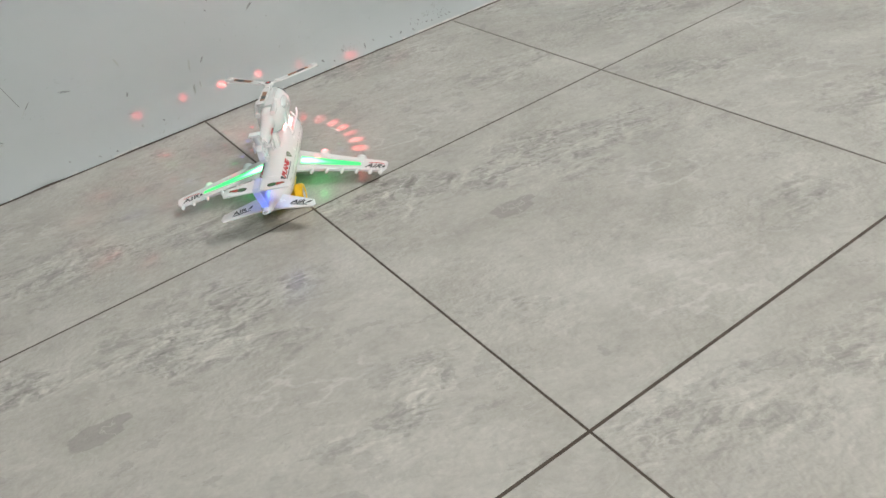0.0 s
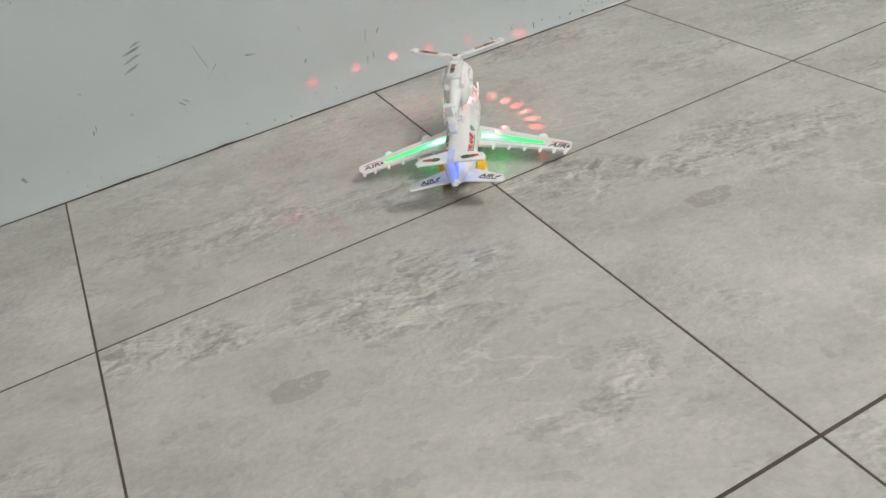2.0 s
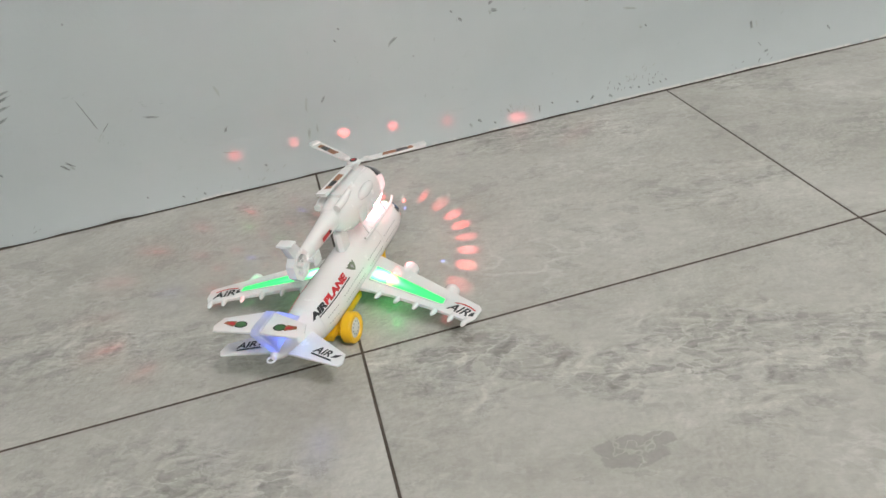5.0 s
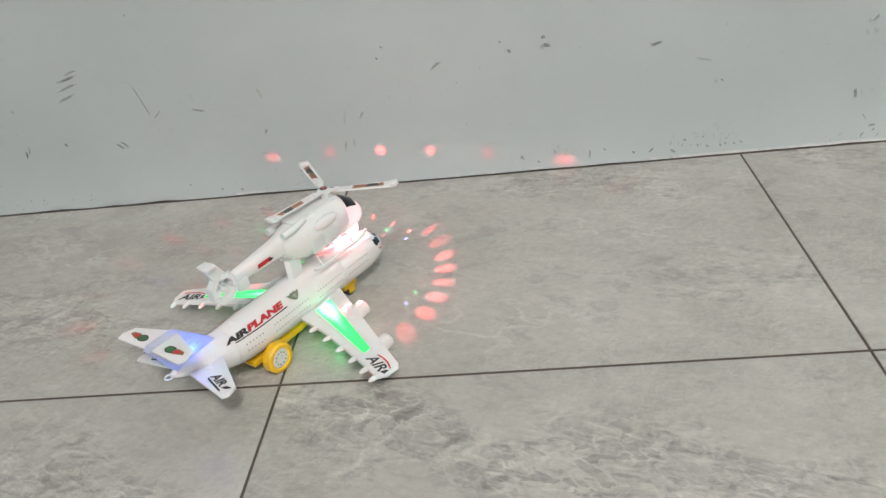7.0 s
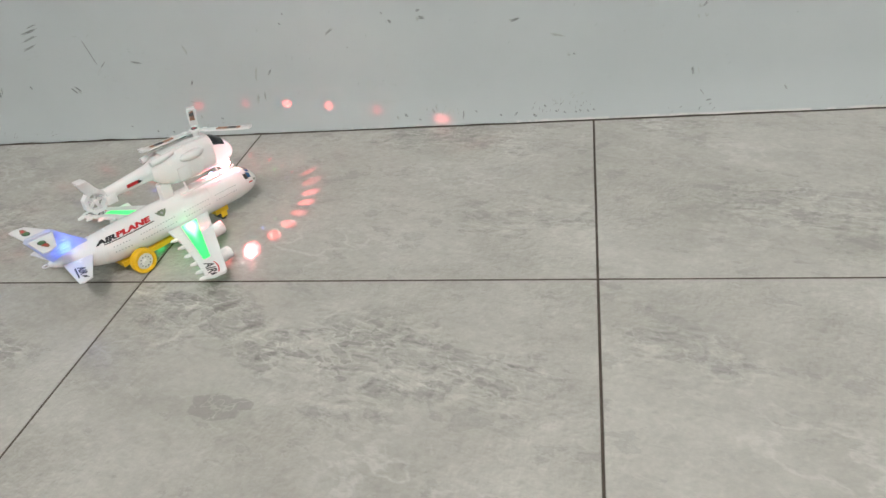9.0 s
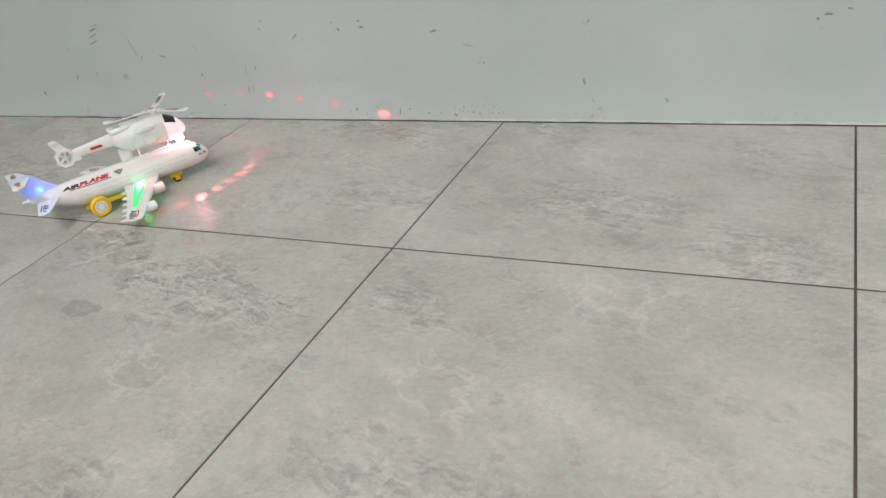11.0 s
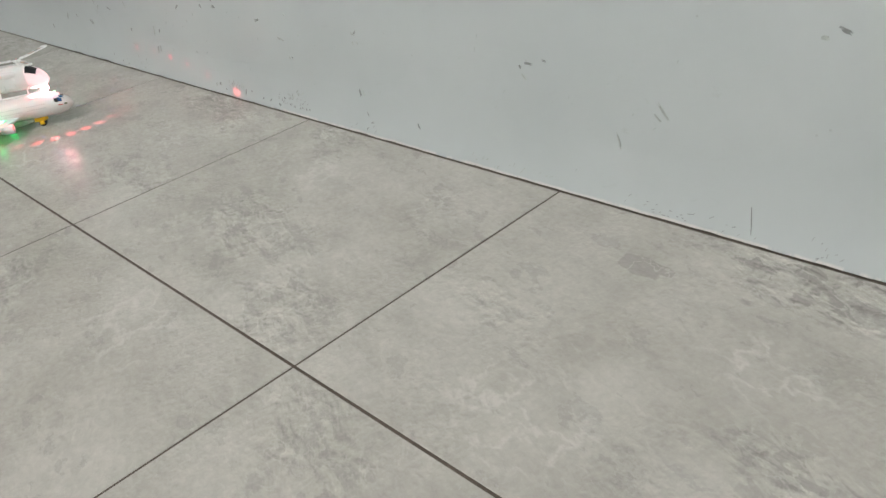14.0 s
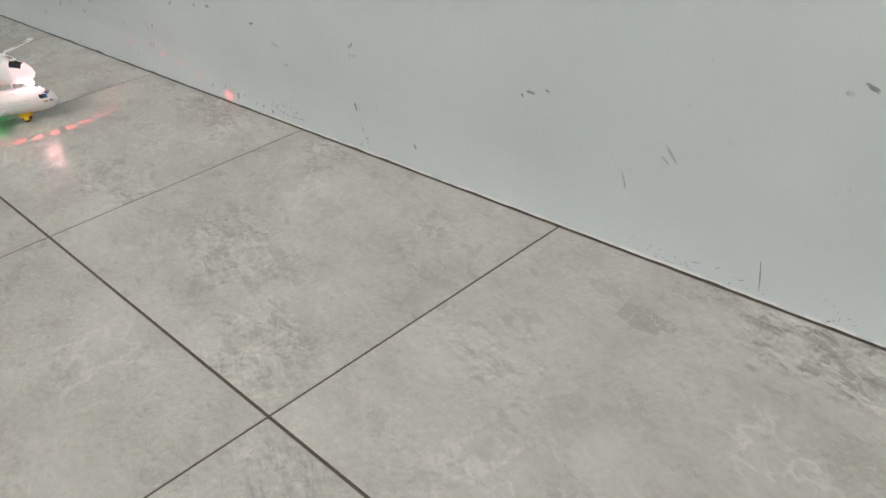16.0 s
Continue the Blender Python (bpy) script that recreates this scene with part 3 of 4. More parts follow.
def wing(side):
    s = lambda pts: [(x, side * y) for x, y in pts]
    bm = bmesh.new()
    slab(bm, s(WING), lambda x, y: wing_z(x, y) - 0.0038, lambda x, y: wing_z(x, y) + 0.0002, bevel=0.0012)
    w = part("wing", bm, WHITE, toy)
    # raised lip round the lit strip
    bm = bmesh.new()
    n = len(LIPS)
    for i in range(n):
        a, b, c, d = LIPS[i], LIPS[(i + 1) % n], STRIP[(i + 1) % n], STRIP[i]
        slab(bm, s([a, b, c, d]), lambda x, y: wing_z(x, y) - 0.001, lambda x, y: wing_z(x, y) + 0.0016)
    part("strip_rim", bm, WHITE, w)
    bm = bmesh.new()
    slab(bm, s(STRIP), lambda x, y: wing_z(x, y) - 0.0005, lambda x, y: wing_z(x, y) + 0.0009)
    part("light_strip", bm, LED_GREEN, w, "lit green strip in the wing")
    bm = bmesh.new()
    ball(bm, (0.0775, side * 0.0365, wing_z(0, 0.0365) + 0.0005), (0.0052, 0.0040, 0.0014))
    part("led_bead", bm, LED_GREEN_HOT, w)
    # flap fairings along the trailing edge
    for k, y in enumerate((0.048, 0.072, 0.096, 0.119, 0.140, 0.156)):
        x = curve_at(y, [(0.018, 0.050), (0.06, 0.044), (0.11, 0.030), (0.159, 0.0135)])
        bm = bmesh.new()
        ball(bm, (x - 0.001, side * y, wing_z(0, y) - 0.002), (0.0085, 0.0032, 0.0029), Matrix.Rotation(side * 0.25, 4, "Z"), 12)
        part("flap_fairing", bm, WHITE, w)
    # engines
    for x, y, r, ln in ((0.1083, 0.0643, 0.0096, 0.027), (0.0745, 0.1247, 0.0088, 0.025)):
        z = wing_z(0, y) - 0.0082
        m = Matrix.Translation((x, side * y, z)) @ Matrix.Rotation(-math.pi / 2, 4, "Y")
        bm = bmesh.new()
        lathe(bm, [(r * 0.80, 0.0006), (r * 0.93, 0), (r, 0.0012), (r, 0.010), (r * 0.93, 0.018), (r * 0.62, ln)], m, 24)
        part("engine", bm, WHITE, w)
        bm = bmesh.new()
        lathe(bm, [(r * 0.78, -0.0004), (r * 0.78, 0.0002)], m, 24)
        part("engine_inlet", bm, DUCT, w, "pale grey inlet")
        bm = bmesh.new()
        lathe(bm, [(0.0002, -0.0022), (r * 0.22, -0.0012), (r * 0.28, 0.0001)], m, 14)
        part("spinner", bm, WHITE, w)
        bm = bmesh.new()
        box(bm, (x - 0.020, side * y - 0.0015, z + r * 0.7), (x - 0.004, side * y + 0.0015, wing_z(0, y) - 0.001), 0.0005)
        part("pylon", bm, WHITE, w)
    # tip sticker: the word runs to the right wing's side, its tops forward
    wing_word(w, 0.0305, side * 0.1460, side * 0.40, lambda x, y: wing_z(x, y) + 0.0005, 0.0120, True)
    return w


for side in (1, -1):
    wing(side)


# tailplanes, fin and tail
for side in (1, -1):
    bm = bmesh.new()
    pts = [(-0.052, 0.012), (-0.083, 0.0660), (-0.0950, 0.0685), (-0.1010, 0.0650), (-0.092, 0.008), (-0.070, 0.006)]
    slab(bm, [(x, side * y) for x, y in pts], lambda x, y: 0.0530 - 0.03 * abs(y), lambda x, y: 0.0560 - 0.04 * abs(y), bevel=0.0008)
    st = part("tailplane", bm, WHITE, toy)
    wing_word(st, -0.0835, side * 0.043, side * 0.30, lambda x, y: 0.0564 - 0.04 * abs(y), 0.0092, False)
    bm = bmesh.new()
    pts = [(-0.086, 0.004), (-0.1000, 0.0440), (-0.1130, 0.0485), (-0.1200, 0.0455), (-0.1180, 0.003), (-0.100, 0.0)]
    slab(bm, [(x, side * y) for x, y in pts], lambda x, y: 0.0990, lambda x, y: 0.1016, bevel=0.0008)
    tp = part("upper_tailplane", bm, WHITE, toy)

    def lay(co, side=side):
        return Vector((-0.1085 + co.x, side * (0.027 + co.y), 0.1018 + co.z))
    # a round green head with a red and black flash that trails outwards
    sticker_mesh(flat([(0.0050 * math.cos(a * 0.5236), 0.0070 * math.sin(a * 0.5236) - 0.006) for a in range(12)]), "sticker_ring", INK, tp, lay)
    sticker_mesh(flat([(0.0038 * math.cos(a * 0.5236), 0.0054 * math.sin(a * 0.5236) - 0.006) for a in range(12)], 0.0004), "sticker_disc", GREEN, tp, lay)
    sticker_mesh(flat([(-0.0042, 0.0005), (-0.0005, 0.0120), (0.0030, 0.0105), (0.0042, 0.0010), (0.001, -0.002)], 0.0003), "sticker_flash", BROWN, tp, lay)
    sticker_mesh(flat([(-0.0025, 0.0010), (0.0005, 0.0090), (0.0022, 0.0045), (0.0010, 0.0000)], 0.0005), "sticker_flash", RED, tp, lay)

bm = bmesh.new()
FIN = [(-0.046, 0.066), (-0.083, 0.0985), (-0.087, 0.1035), (-0.117, 0.1045), (-0.1215, 0.1005), (-0.101, 0.064), (-0.095, 0.056)]
slab(bm, FIN, -0.0048, 0.0048, Matrix(((1, 0, 0, 0), (0, 0, 1, 0), (0, 1, 0, 0), (0, 0, 0, 1))), bevel=0.0014)
fin = part("fin", bm, CLEAR, toy, "clear ribbed plastic tail fin lit from inside")
for k in range(9):
    for side in (1, -1):
        bm = bmesh.new()
        f = k / 9
        a, b = Vector((-0.056 - 0.034 * f, 0, 0.071 + 0.028 * f)), Vector((-0.1 - 0.017 * f, 0, 0.067 + 0.032 * f))
        tube(bm, [a + Vector((0, side * 0.0048, 0)), b + Vector((0, side * 0.0048, 0))], 0.0005, 5)
        part("rib", bm, CLEAR, fin)
bm = bmesh.new()
ball(bm, (-0.071, 0.0, 0.0625), (0.0030, 0.0056, 0.0026))
part("led_bead", bm, LED_BLUE, fin, "blue lit tail lamp")

# towing eye at the tail's end
bm = bmesh.new()
tube(bm, [(-0.1085 + 0.0042 * math.cos(a * math.pi / 8), 0.0042 * math.sin(a * math.pi / 8), 0.0605) for a in range(17)], 0.0010, 8)
part("towing_eye", bm, WHITE, toy)

# undercarriage
bm = bmesh.new()
slab(bm, [(-0.022, -0.017), (0.062, -0.017), (0.068, -0.010), (0.068, 0.010), (0.062, 0.017), (-0.022, 0.017)], 0.0135, 0.0215, bevel=0.002)
box(bm, (-0.009, -0.0225, 0.011), (0.009, 0.0225, 0.020), 0.002)
box(bm, (0.058, -0.007, 0.010), (0.066, 0.007, 0.0135), 0.001)
part("chassis", bm, YELLOW, toy, "yellow plastic chassis")
for side in (1, -1):
    m = Matrix.Translation((0, side * 0.0235, 0.0175)) @ Matrix.Rotation(-side * math.pi / 2, 4, "X")
    bm = bmesh.new()
    lathe(bm, [(0.0105, 0.0), (0.0160, 0.0), (0.0175, 0.0016), (0.0175, 0.0104), (0.0160, 0.0125), (0.0122, 0.0125), (0.0112, 0.0105)], m, 36)
    tyre = part("wheel", bm, YELLOW, toy, "yellow wheel with a white hub")
    bm = bmesh.new()
    lathe(bm, [(0.0112, 0.0090), (0.0112, 0.0108), (0.0095, 0.0116), (0.0036, 0.0112), (0.0030, 0.0124), (0.0006, 0.0127)], m, 28)
    part("hub", bm, WHITE, tyre)
    for k in range(10):
        bm = bmesh.new()
        a = 2 * math.pi * k / 10
        mm = m @ Matrix.Translation((0.0072 * math.cos(a), 0.0072 * math.sin(a), 0.0113))
        lathe(bm, [(0.0012, 0), (0.0011, 0.0005)], mm, 8)
        part("hub_hole", bm, GREYDOT, tyre)
bm = bmesh.new()
slab(bm, [(0.136, -0.010), (0.158, -0.010), (0.162, 0), (0.158, 0.010), (0.136, 0.010)], 0.0120, 0.0205, bevel=0.0018)
box(bm, (0.144, -0.0112, 0.0055), (0.154, -0.0085, 0.014), 0.001)
box(bm, (0.144, 0.0085, 0.0055), (0.154, 0.0112, 0.014), 0.001)
bogie = part("nose_gear", bm, YELLOW, toy, "yellow nose gear housing")
bm = bmesh.new()
lathe(bm, [(0.0058, -0.0080), (0.0074, -0.0066), (0.0074, 0.0066), (0.0058, 0.0080)], Matrix.Translation((0.149, 0, 0.0074)) @ Matrix.Rotation(math.pi / 2, 4, "X"), 22)
part("nose_wheel", bm, BLACK, bogie, "small black nose wheel")

# projector dome under the helicopter: a shell pierced by rings of small windows, each with a coloured pane;
# the shell itself glows, raised to wash the things round it pink;
# the rings lean, so that they look steeper down to the front right than to the rear left
R, STEP = 0.0085, 0.75
CELLS = int(360 / STEP)


def gel(name, colour):
    m = material(name, colour, 0.3)
    t = m.node_tree
    clear = t.nodes.new("ShaderNodeBsdfTransparent")
    clear.inputs[0].default_value = (*colour, 1)
    link(m, clear.outputs[0], t.nodes["Material Output"].inputs[0])
    return m


GELS = {}
for key, colour, strengths in (("red", (1.0, 0.09, 0.08), (1.0, 0.55, 0.30, 0.14, 0.07, 0.035)), ("green", (0.04, 0.95, 0.20), (0.5, 0.25, 0.10)), ("blue", (0.22, 0.25, 1.0), (0.6, 0.3, 0.12)), ("pink", (1.0, 0.16, 0.17), (0.060, 0.035))):
    for k, strength in enumerate(strengths):
        GELS[key, k] = gel(key + "_pane", tuple(c * strength for c in colour))


def lean(base, swing, towards):
    """How far below the level a ring looks, by azimuth."""
    return lambda az: base + swing * (1 - math.cos(radians(az - towards)))


def dome_point(az, el):
    a, e = radians(az), radians(el)
    return DOME + R * Vector((math.cos(e) * math.cos(a), math.cos(e) * math.sin(a), math.sin(e)))


# dip by azimuth; height of a window; degrees between windows; first and last azimuth; width of a window in cells; colours in turn
RINGS = [
    (lean(2.7, 6.0, 75), 0.7, 15.0, -29.25, 75, 2, (("red", 3),)),
    (lean(3.7, 6.0, 75), 1.25, 15.0, -30, 75, 4, (("red", 3), ("red", 2), ("red", 4))),
    (lean(4.7, 6.0, 75), 0.7, 15.0, -29.25, 75, 2, (("red", 3),)),
    (lean(4.4, 15.0, 115), 1.6, 17.0, -190.25, 0, 9, (("red", 5), ("pink", 1), ("pink", 1))),
    (lean(7.2, 15.0, 115), 4.2, 17.0, -191.75, 0, 13, (("pink", 0), ("pink", 1), ("red", 4))),
    (lean(10.0, 15.0, 115), 1.6, 17.0, -190.25, 0, 9, (("pink", 1), ("red", 5), ("pink", 1))),
    (lean(12.2, 15.0, 115), 1.5, 12.2, 8.4, 152, 1, (("red", 0), ("red", 1), ("red", 0), ("red", 1), ("red", 2))),
    (lean(15.8, 15.2, 115), 0.9, 18.0, -102.5, 135, 2, (("blue", 1), ("green", 1), ("red", 2))),
    (lean(19.2, 15.3, 115), 1.4, 11.6, 0, 150, 1, (("red", 2),)),
    (lean(22.6, 15.4, 115), 0.9, 17.0, -105.5, 135, 2, (("blue", 1), ("red", 3), ("green", 2))),
    (lean(26.4, 15.5, 115), 1.2, 9.6, 0, 150, 1, (("red", 3),)),
    (lean(30.5, 15.5, 115), 1.3, 15.0, -60, 140, 1, (("blue", 2), ("green", 2), ("blue", 2), ("red", 4))),
    (lean(35.0, 14.0, 115), 2.6, 13.0, -30, 140, 2, (("green", 2), ("red", 4), ("blue", 2))),
]
shell, panes = bmesh.new(), {key: bmesh.new() for key in GELS}
edges, windows = [lambda az: 85.0], [None]
for dip, tall, every, first, last, wide, colours in RINGS:
    edges.append(lambda az, q=dip, h=tall: -q(az) + h / 2)
    windows.append((every, first, last, wide, colours))
    edges.append(lambda az, q=dip, h=tall: -q(az) - h / 2)
    windows.append(None)
edges.append(lambda az: -84.0)
for row in range(len(edges) - 1):
    w = windows[row]
    for c in range(CELLS):
        a0, a1 = -200 + STEP * c, -200 + STEP * (c + 1)
        into = shell
        if w:
            every, first, last, wide, colours = w
            k = math.floor((a0 - first + 1e-6) / every)
            if first <= a0 <= last and (a0 - first - k * every) < wide * STEP - 1e-6:
                into = panes[colours[k % len(colours)]]
        into.faces.new([into.verts.new(dome_point(a, e(a))) for a, e in ((a0, edges[row + 1]), (a1, edges[row + 1]), (a1, edges[row]), (a0, edges[row]))])
dome = part("projector_dome", shell, LED_PINK, toy, "pierced dome that throws coloured spots of light")
for key, pane in panes.items():
    part("dome_pane", pane, GELS[key], dome)

# ---- the helicopter on its post ----
bm = bmesh.new()
slab(bm, [(0.068, -0.005), (0.084, -0.005), (0.088, 0), (0.084, 0.005), (0.068, 0.005), (0.065, 0)], 0.066, 0.094, bevel=0.0012)
part("post", bm, WHITE, toy)

H = [(0.058, 0.1170, 0.006, 0.008), (0.062, 0.1155, 0.011, 0.0125), (0.072, 0.1125, 0.0165, 0.0190), (0.086, 0.1100, 0.0200, 0.0235), (0.105, 0.1095, 0.0222, 0.0258), (0.130, 0.1095, 0.0228, 0.0268), (0.150, 0.1085, 0.0226, 0.0262), (0.154, 0.1080, 0.0224, 0.0256), (0.166, 0.1058, 0.0215, 0.0232), (0.178, 0.1026, 0.0185, 0.0190), (0.187, 0.0994, 0.0138, 0.0134), (0.192, 0.0974, 0.0085, 0.0080), (0.1945, 0.0966, 0.002, 0.002)]
bm = bmesh.new()
loft(bm, [oval(x, 0, z, ry, rz, 32, 2.25) for x, z, ry, rz in H[:8]])
heli = part("helicopter", bm, WHITE, toy, "white plastic toy helicopter mounted on the airliner's back")
bm = bmesh.new()
NOSE = H[7:]
loft(bm, [oval(x + (0.0004 if i == 0 else 0), 0, z, ry, rz, 32, 2.25) for i, (x, z, ry, rz) in enumerate(NOSE)])
part("nose_shell", bm, MILKY, heli, "milky nose, its pink glow made by an added lamp inside")


def heli_at(x, angle, lift=0.0003):
    z = curve_at(x, [(r[0], r[1]) for r in H])
    ry = curve_at(x, [(r[0], r[2]) for r in H]) + lift
    rz = curve_at(x, [(r[0], r[3]) for r in H]) + lift
    c, s = math.cos(radians(angle)), math.sin(radians(angle))
    return Vector((x, ry * math.copysign(abs(c) ** (2 / 2.25), c), z + rz * math.copysign(abs(s) ** (2 / 2.25), s)))


# windscreen, with its upright in the middle
for a0, a1 in ((28, 86), (94, 152)):
    bm = bmesh.new()
    n = 6
    g = [[bm.verts.new(heli_at(0.1605 + 0.0195 * i / n + 0.004 * abs(math.cos(radians(a0 + (a1 - a0) * j / n))) * -1, a0 + (a1 - a0) * j / n, 0.0004)) for i in range(n + 1)] for j in range(n + 1)]
    for j in range(n):
        for i in range(n):
            bm.faces.new((g[j][i], g[j][i + 1], g[j + 1][i + 1], g[j + 1][i]))
    part("windscreen", bm, PANE, heli, "dark tinted windscreen")
# side pods, doors and roof engine
for side in (1, -1):
    bm = bmesh.new()
    ball(bm, (0.120, side * 0.0205, 0.1215), (0.020, 0.0055, 0.0070))
    part("side_pod", bm, WHITE, heli)
    bm = bmesh.new()
    for x0, x1 in ((0.092, 0.110), (0.113, 0.131)):
        box(bm, (x0, side * 0.0212 - 0.0012, 0.0935), (x1, side * 0.0212 + 0.0012, 0.1120), 0.0008)
    part("door_panel", bm, WHITE, heli)
    bm = bmesh.new()
    tube(bm, [(0.062, side * 0.0115, 0.1300), (0.078, side * 0.0125, 0.1310), (0.098, side * 0.0115, 0.1330)], [0.0042, 0.0046, 0.0030], 12)
    part("exhaust", bm, WHITE, heli)
bm = bmesh.new()
slab(bm, [(0.082, -0.010), (0.150, -0.011), (0.160, -0.006), (0.160, 0.006), (0.150, 0.011), (0.082, 0.010)], 0.128, lambda x, y: 0.1365 if x < 0.155 else 0.1325, bevel=0.0022)
part("engine_cover", bm, WHITE, heli)
# boom and tail fan
bm = bmesh.new()
loft(bm, [oval(x, 0, z, r * 0.9, r, 18, 2.6) for x, z, r in ((0.068, 0.1160, 0.0125), (0.050, 0.1155, 0.0105), (0.015, 0.1143, 0.0086), (-0.006, 0.1136, 0.0074))])
part("tail_boom", bm, WHITE, heli)
for side in (1, -1):
    sticker_mesh(flat([(0, -0.0024), (0.019, -0.0020), (0.019, 0.0026), (0, 0.0026)]), "boom_sticker", RED, heli, lambda co, side=side: Vector((0.038 - co.x if side > 0 else 0.022 + co.x, side * (curve_at(0.03, [(-0.006, 0.0066), (0.05, 0.0094)]) + 0.0012 + co.z), 0.1145 + co.y)))
    sticker_mesh(flat([(-0.006, -0.001), (0.0, -0.0024), (0.0005, 0.0022), (-0.003, 0.0012)]), "boom_arrow", INK, heli, lambda co, side=side: Vector((0.0385 - co.x if side > 0 else 0.0385 - co.x, side * (curve_at(0.04, [(-0.006, 0.0066), (0.05, 0.0094)]) + 0.0012 + co.z), 0.1145 + co.y)))
bm = bmesh.new()
FANX, FANZ = -0.0205, 0.1118
outer = [(0.0172 * math.cos(a * math.pi / 4 + 0.39), 0.0172 * math.sin(a * math.pi / 4 + 0.39)) for a in range(8)]
inner = [(0.0120 * math.cos(a * math.pi / 4 + 0.39), 0.0120 * math.sin(a * math.pi / 4 + 0.39)) for a in range(8)]
mm = Matrix.Translation((FANX, 0, FANZ)) @ Matrix(((1, 0, 0, 0), (0, 0, -1, 0), (0, 1, 0, 0), (0, 0, 0, 1)))
quads = [[bm.verts.new(mm @ Vector((p[0], p[1], h))) for p in ring] for ring, h in ((outer, -0.0045), (outer, 0.0045), (inner, 0.0045), (inner, -0.0045))]
for k in range(4):
    for i in range(8):
        bm.faces.new((quads[k][i], quads[k][(i + 1) % 8], quads[(k + 1) % 4][(i + 1) % 8], quads[(k + 1) % 4][i]))
part("fan_shroud", bm, WHITE, heli)
for k in range(5):
    bm = bmesh.new()
    m2 = mm @ Matrix.Rotation(k * 2 * math.pi / 5, 4, "Z") @ Matrix.Rotation(0.5, 4, "X")
    box(bm, (0.001, -0.0022, -0.0004), (0.0119, 0.0020, 0.0004), 0.0, m2)
    part("fan_blade", bm, WHITE, heli)
bm = bmesh.new()
lathe(bm, [(0.0030, -0.0048), (0.0034, 0), (0.0030, 0.0048)], mm, 14)
part("fan_hub", bm, WHITE, heli)
bm = bmesh.new()
slab(bm, [(-0.010, 0.1215), (-0.029, 0.1235), (-0.038, 0.1425), (-0.024, 0.1435)], -0.0040, 0.0040, Matrix(((1, 0, 0, 0), (0, 0, 1, 0), (0, 1, 0, 0), (0, 0, 0, 1))), bevel=0.0008)
box(bm, (-0.037, -0.0085, 0.1420), (-0.0255, 0.0085, 0.1445), 0.0008)
part("tail_fin", bm, WHITE, heli)
bm = bmesh.new()
box(bm, (-0.010, -0.0135, 0.1085), (0.002, 0.0135, 0.1105), 0.0007)
for side in (1, -1):
    box(bm, (-0.0115, side * 0.0135 - 0.001, 0.104), (0.003, side * 0.0135 + 0.001, 0.1165), 0.0006)
part("tail_stabiliser", bm, WHITE, heli)
# skids
for side in (1, -1):
    bm = bmesh.new()
    tube(bm, [(0.083, side * 0.0265, 0.0795), (0.090, side * 0.0265, 0.0775), (0.160, side * 0.0265, 0.0775), (0.170, side * 0.0262, 0.0795), (0.176, side * 0.0255, 0.083)], 0.0017, 10)
    part("skid", bm, WHITE, heli)
    for x in (0.096, 0.150):
        bm = bmesh.new()
        tube(bm, [(x, side * 0.0265, 0.0780), (x, side * 0.0205, 0.0900)], 0.0014, 8)
        part("strut", bm, WHITE, heli)
# lit lens under the nose
bm = bmesh.new()
slab(bm, [(0.158, -0.0145), (0.176, -0.0130), (0.184, -0.006), (0.186, 0), (0.184, 0.006), (0.176, 0.0130), (0.158, 0.0145)], 0.0842, 0.0876, bevel=0.0012)
part("lamp_lens", bm, LED_WHITE, heli, "glowing clear lens under the nose")
# glowing beads added on the airliner's back for the coloured light before and behind the dome
for x, colour, lbl in ((0.1905, LED_GREEN_HOT, "green glowing bead added for coloured light on the fuselage"), (0.1560, LED_BLUE, "blue glowing bead added for coloured light on the fuselage")):
    for side in (1, -1):
        bm = bmesh.new()
        ball(bm, on_body(x, 90 - side * 16, -0.0004), (0.0032, 0.0024, 0.0014), n=12)
        part("spill_bead", bm, colour, fuselage, lbl)
# rotor
HUB = Vector((0.1466, 0, 0.1430))
bm = bmesh.new()
lathe(bm, [(0.0042, -0.009), (0.0046, -0.002), (0.0078, -0.0015), (0.0078, 0.0018), (0.0060, 0.0030), (0.0006, 0.0034)], Matrix.Translation(HUB), 22)
part("rotor_hub", bm, WHITE, heli)
bm = bmesh.new()
lathe(bm, [(0.0046, 0.0033), (0.0044, 0.0038)], Matrix.Translation(HUB), 18)
part("hub_sticker", bm, INK, heli, "black and red round sticker")
bm = bmesh.new()
lathe(bm, [(0.0024, 0.0037), (0.0022, 0.0041)], Matrix.Translation(HUB), 14)
part("hub_dot", bm, RED, heli)
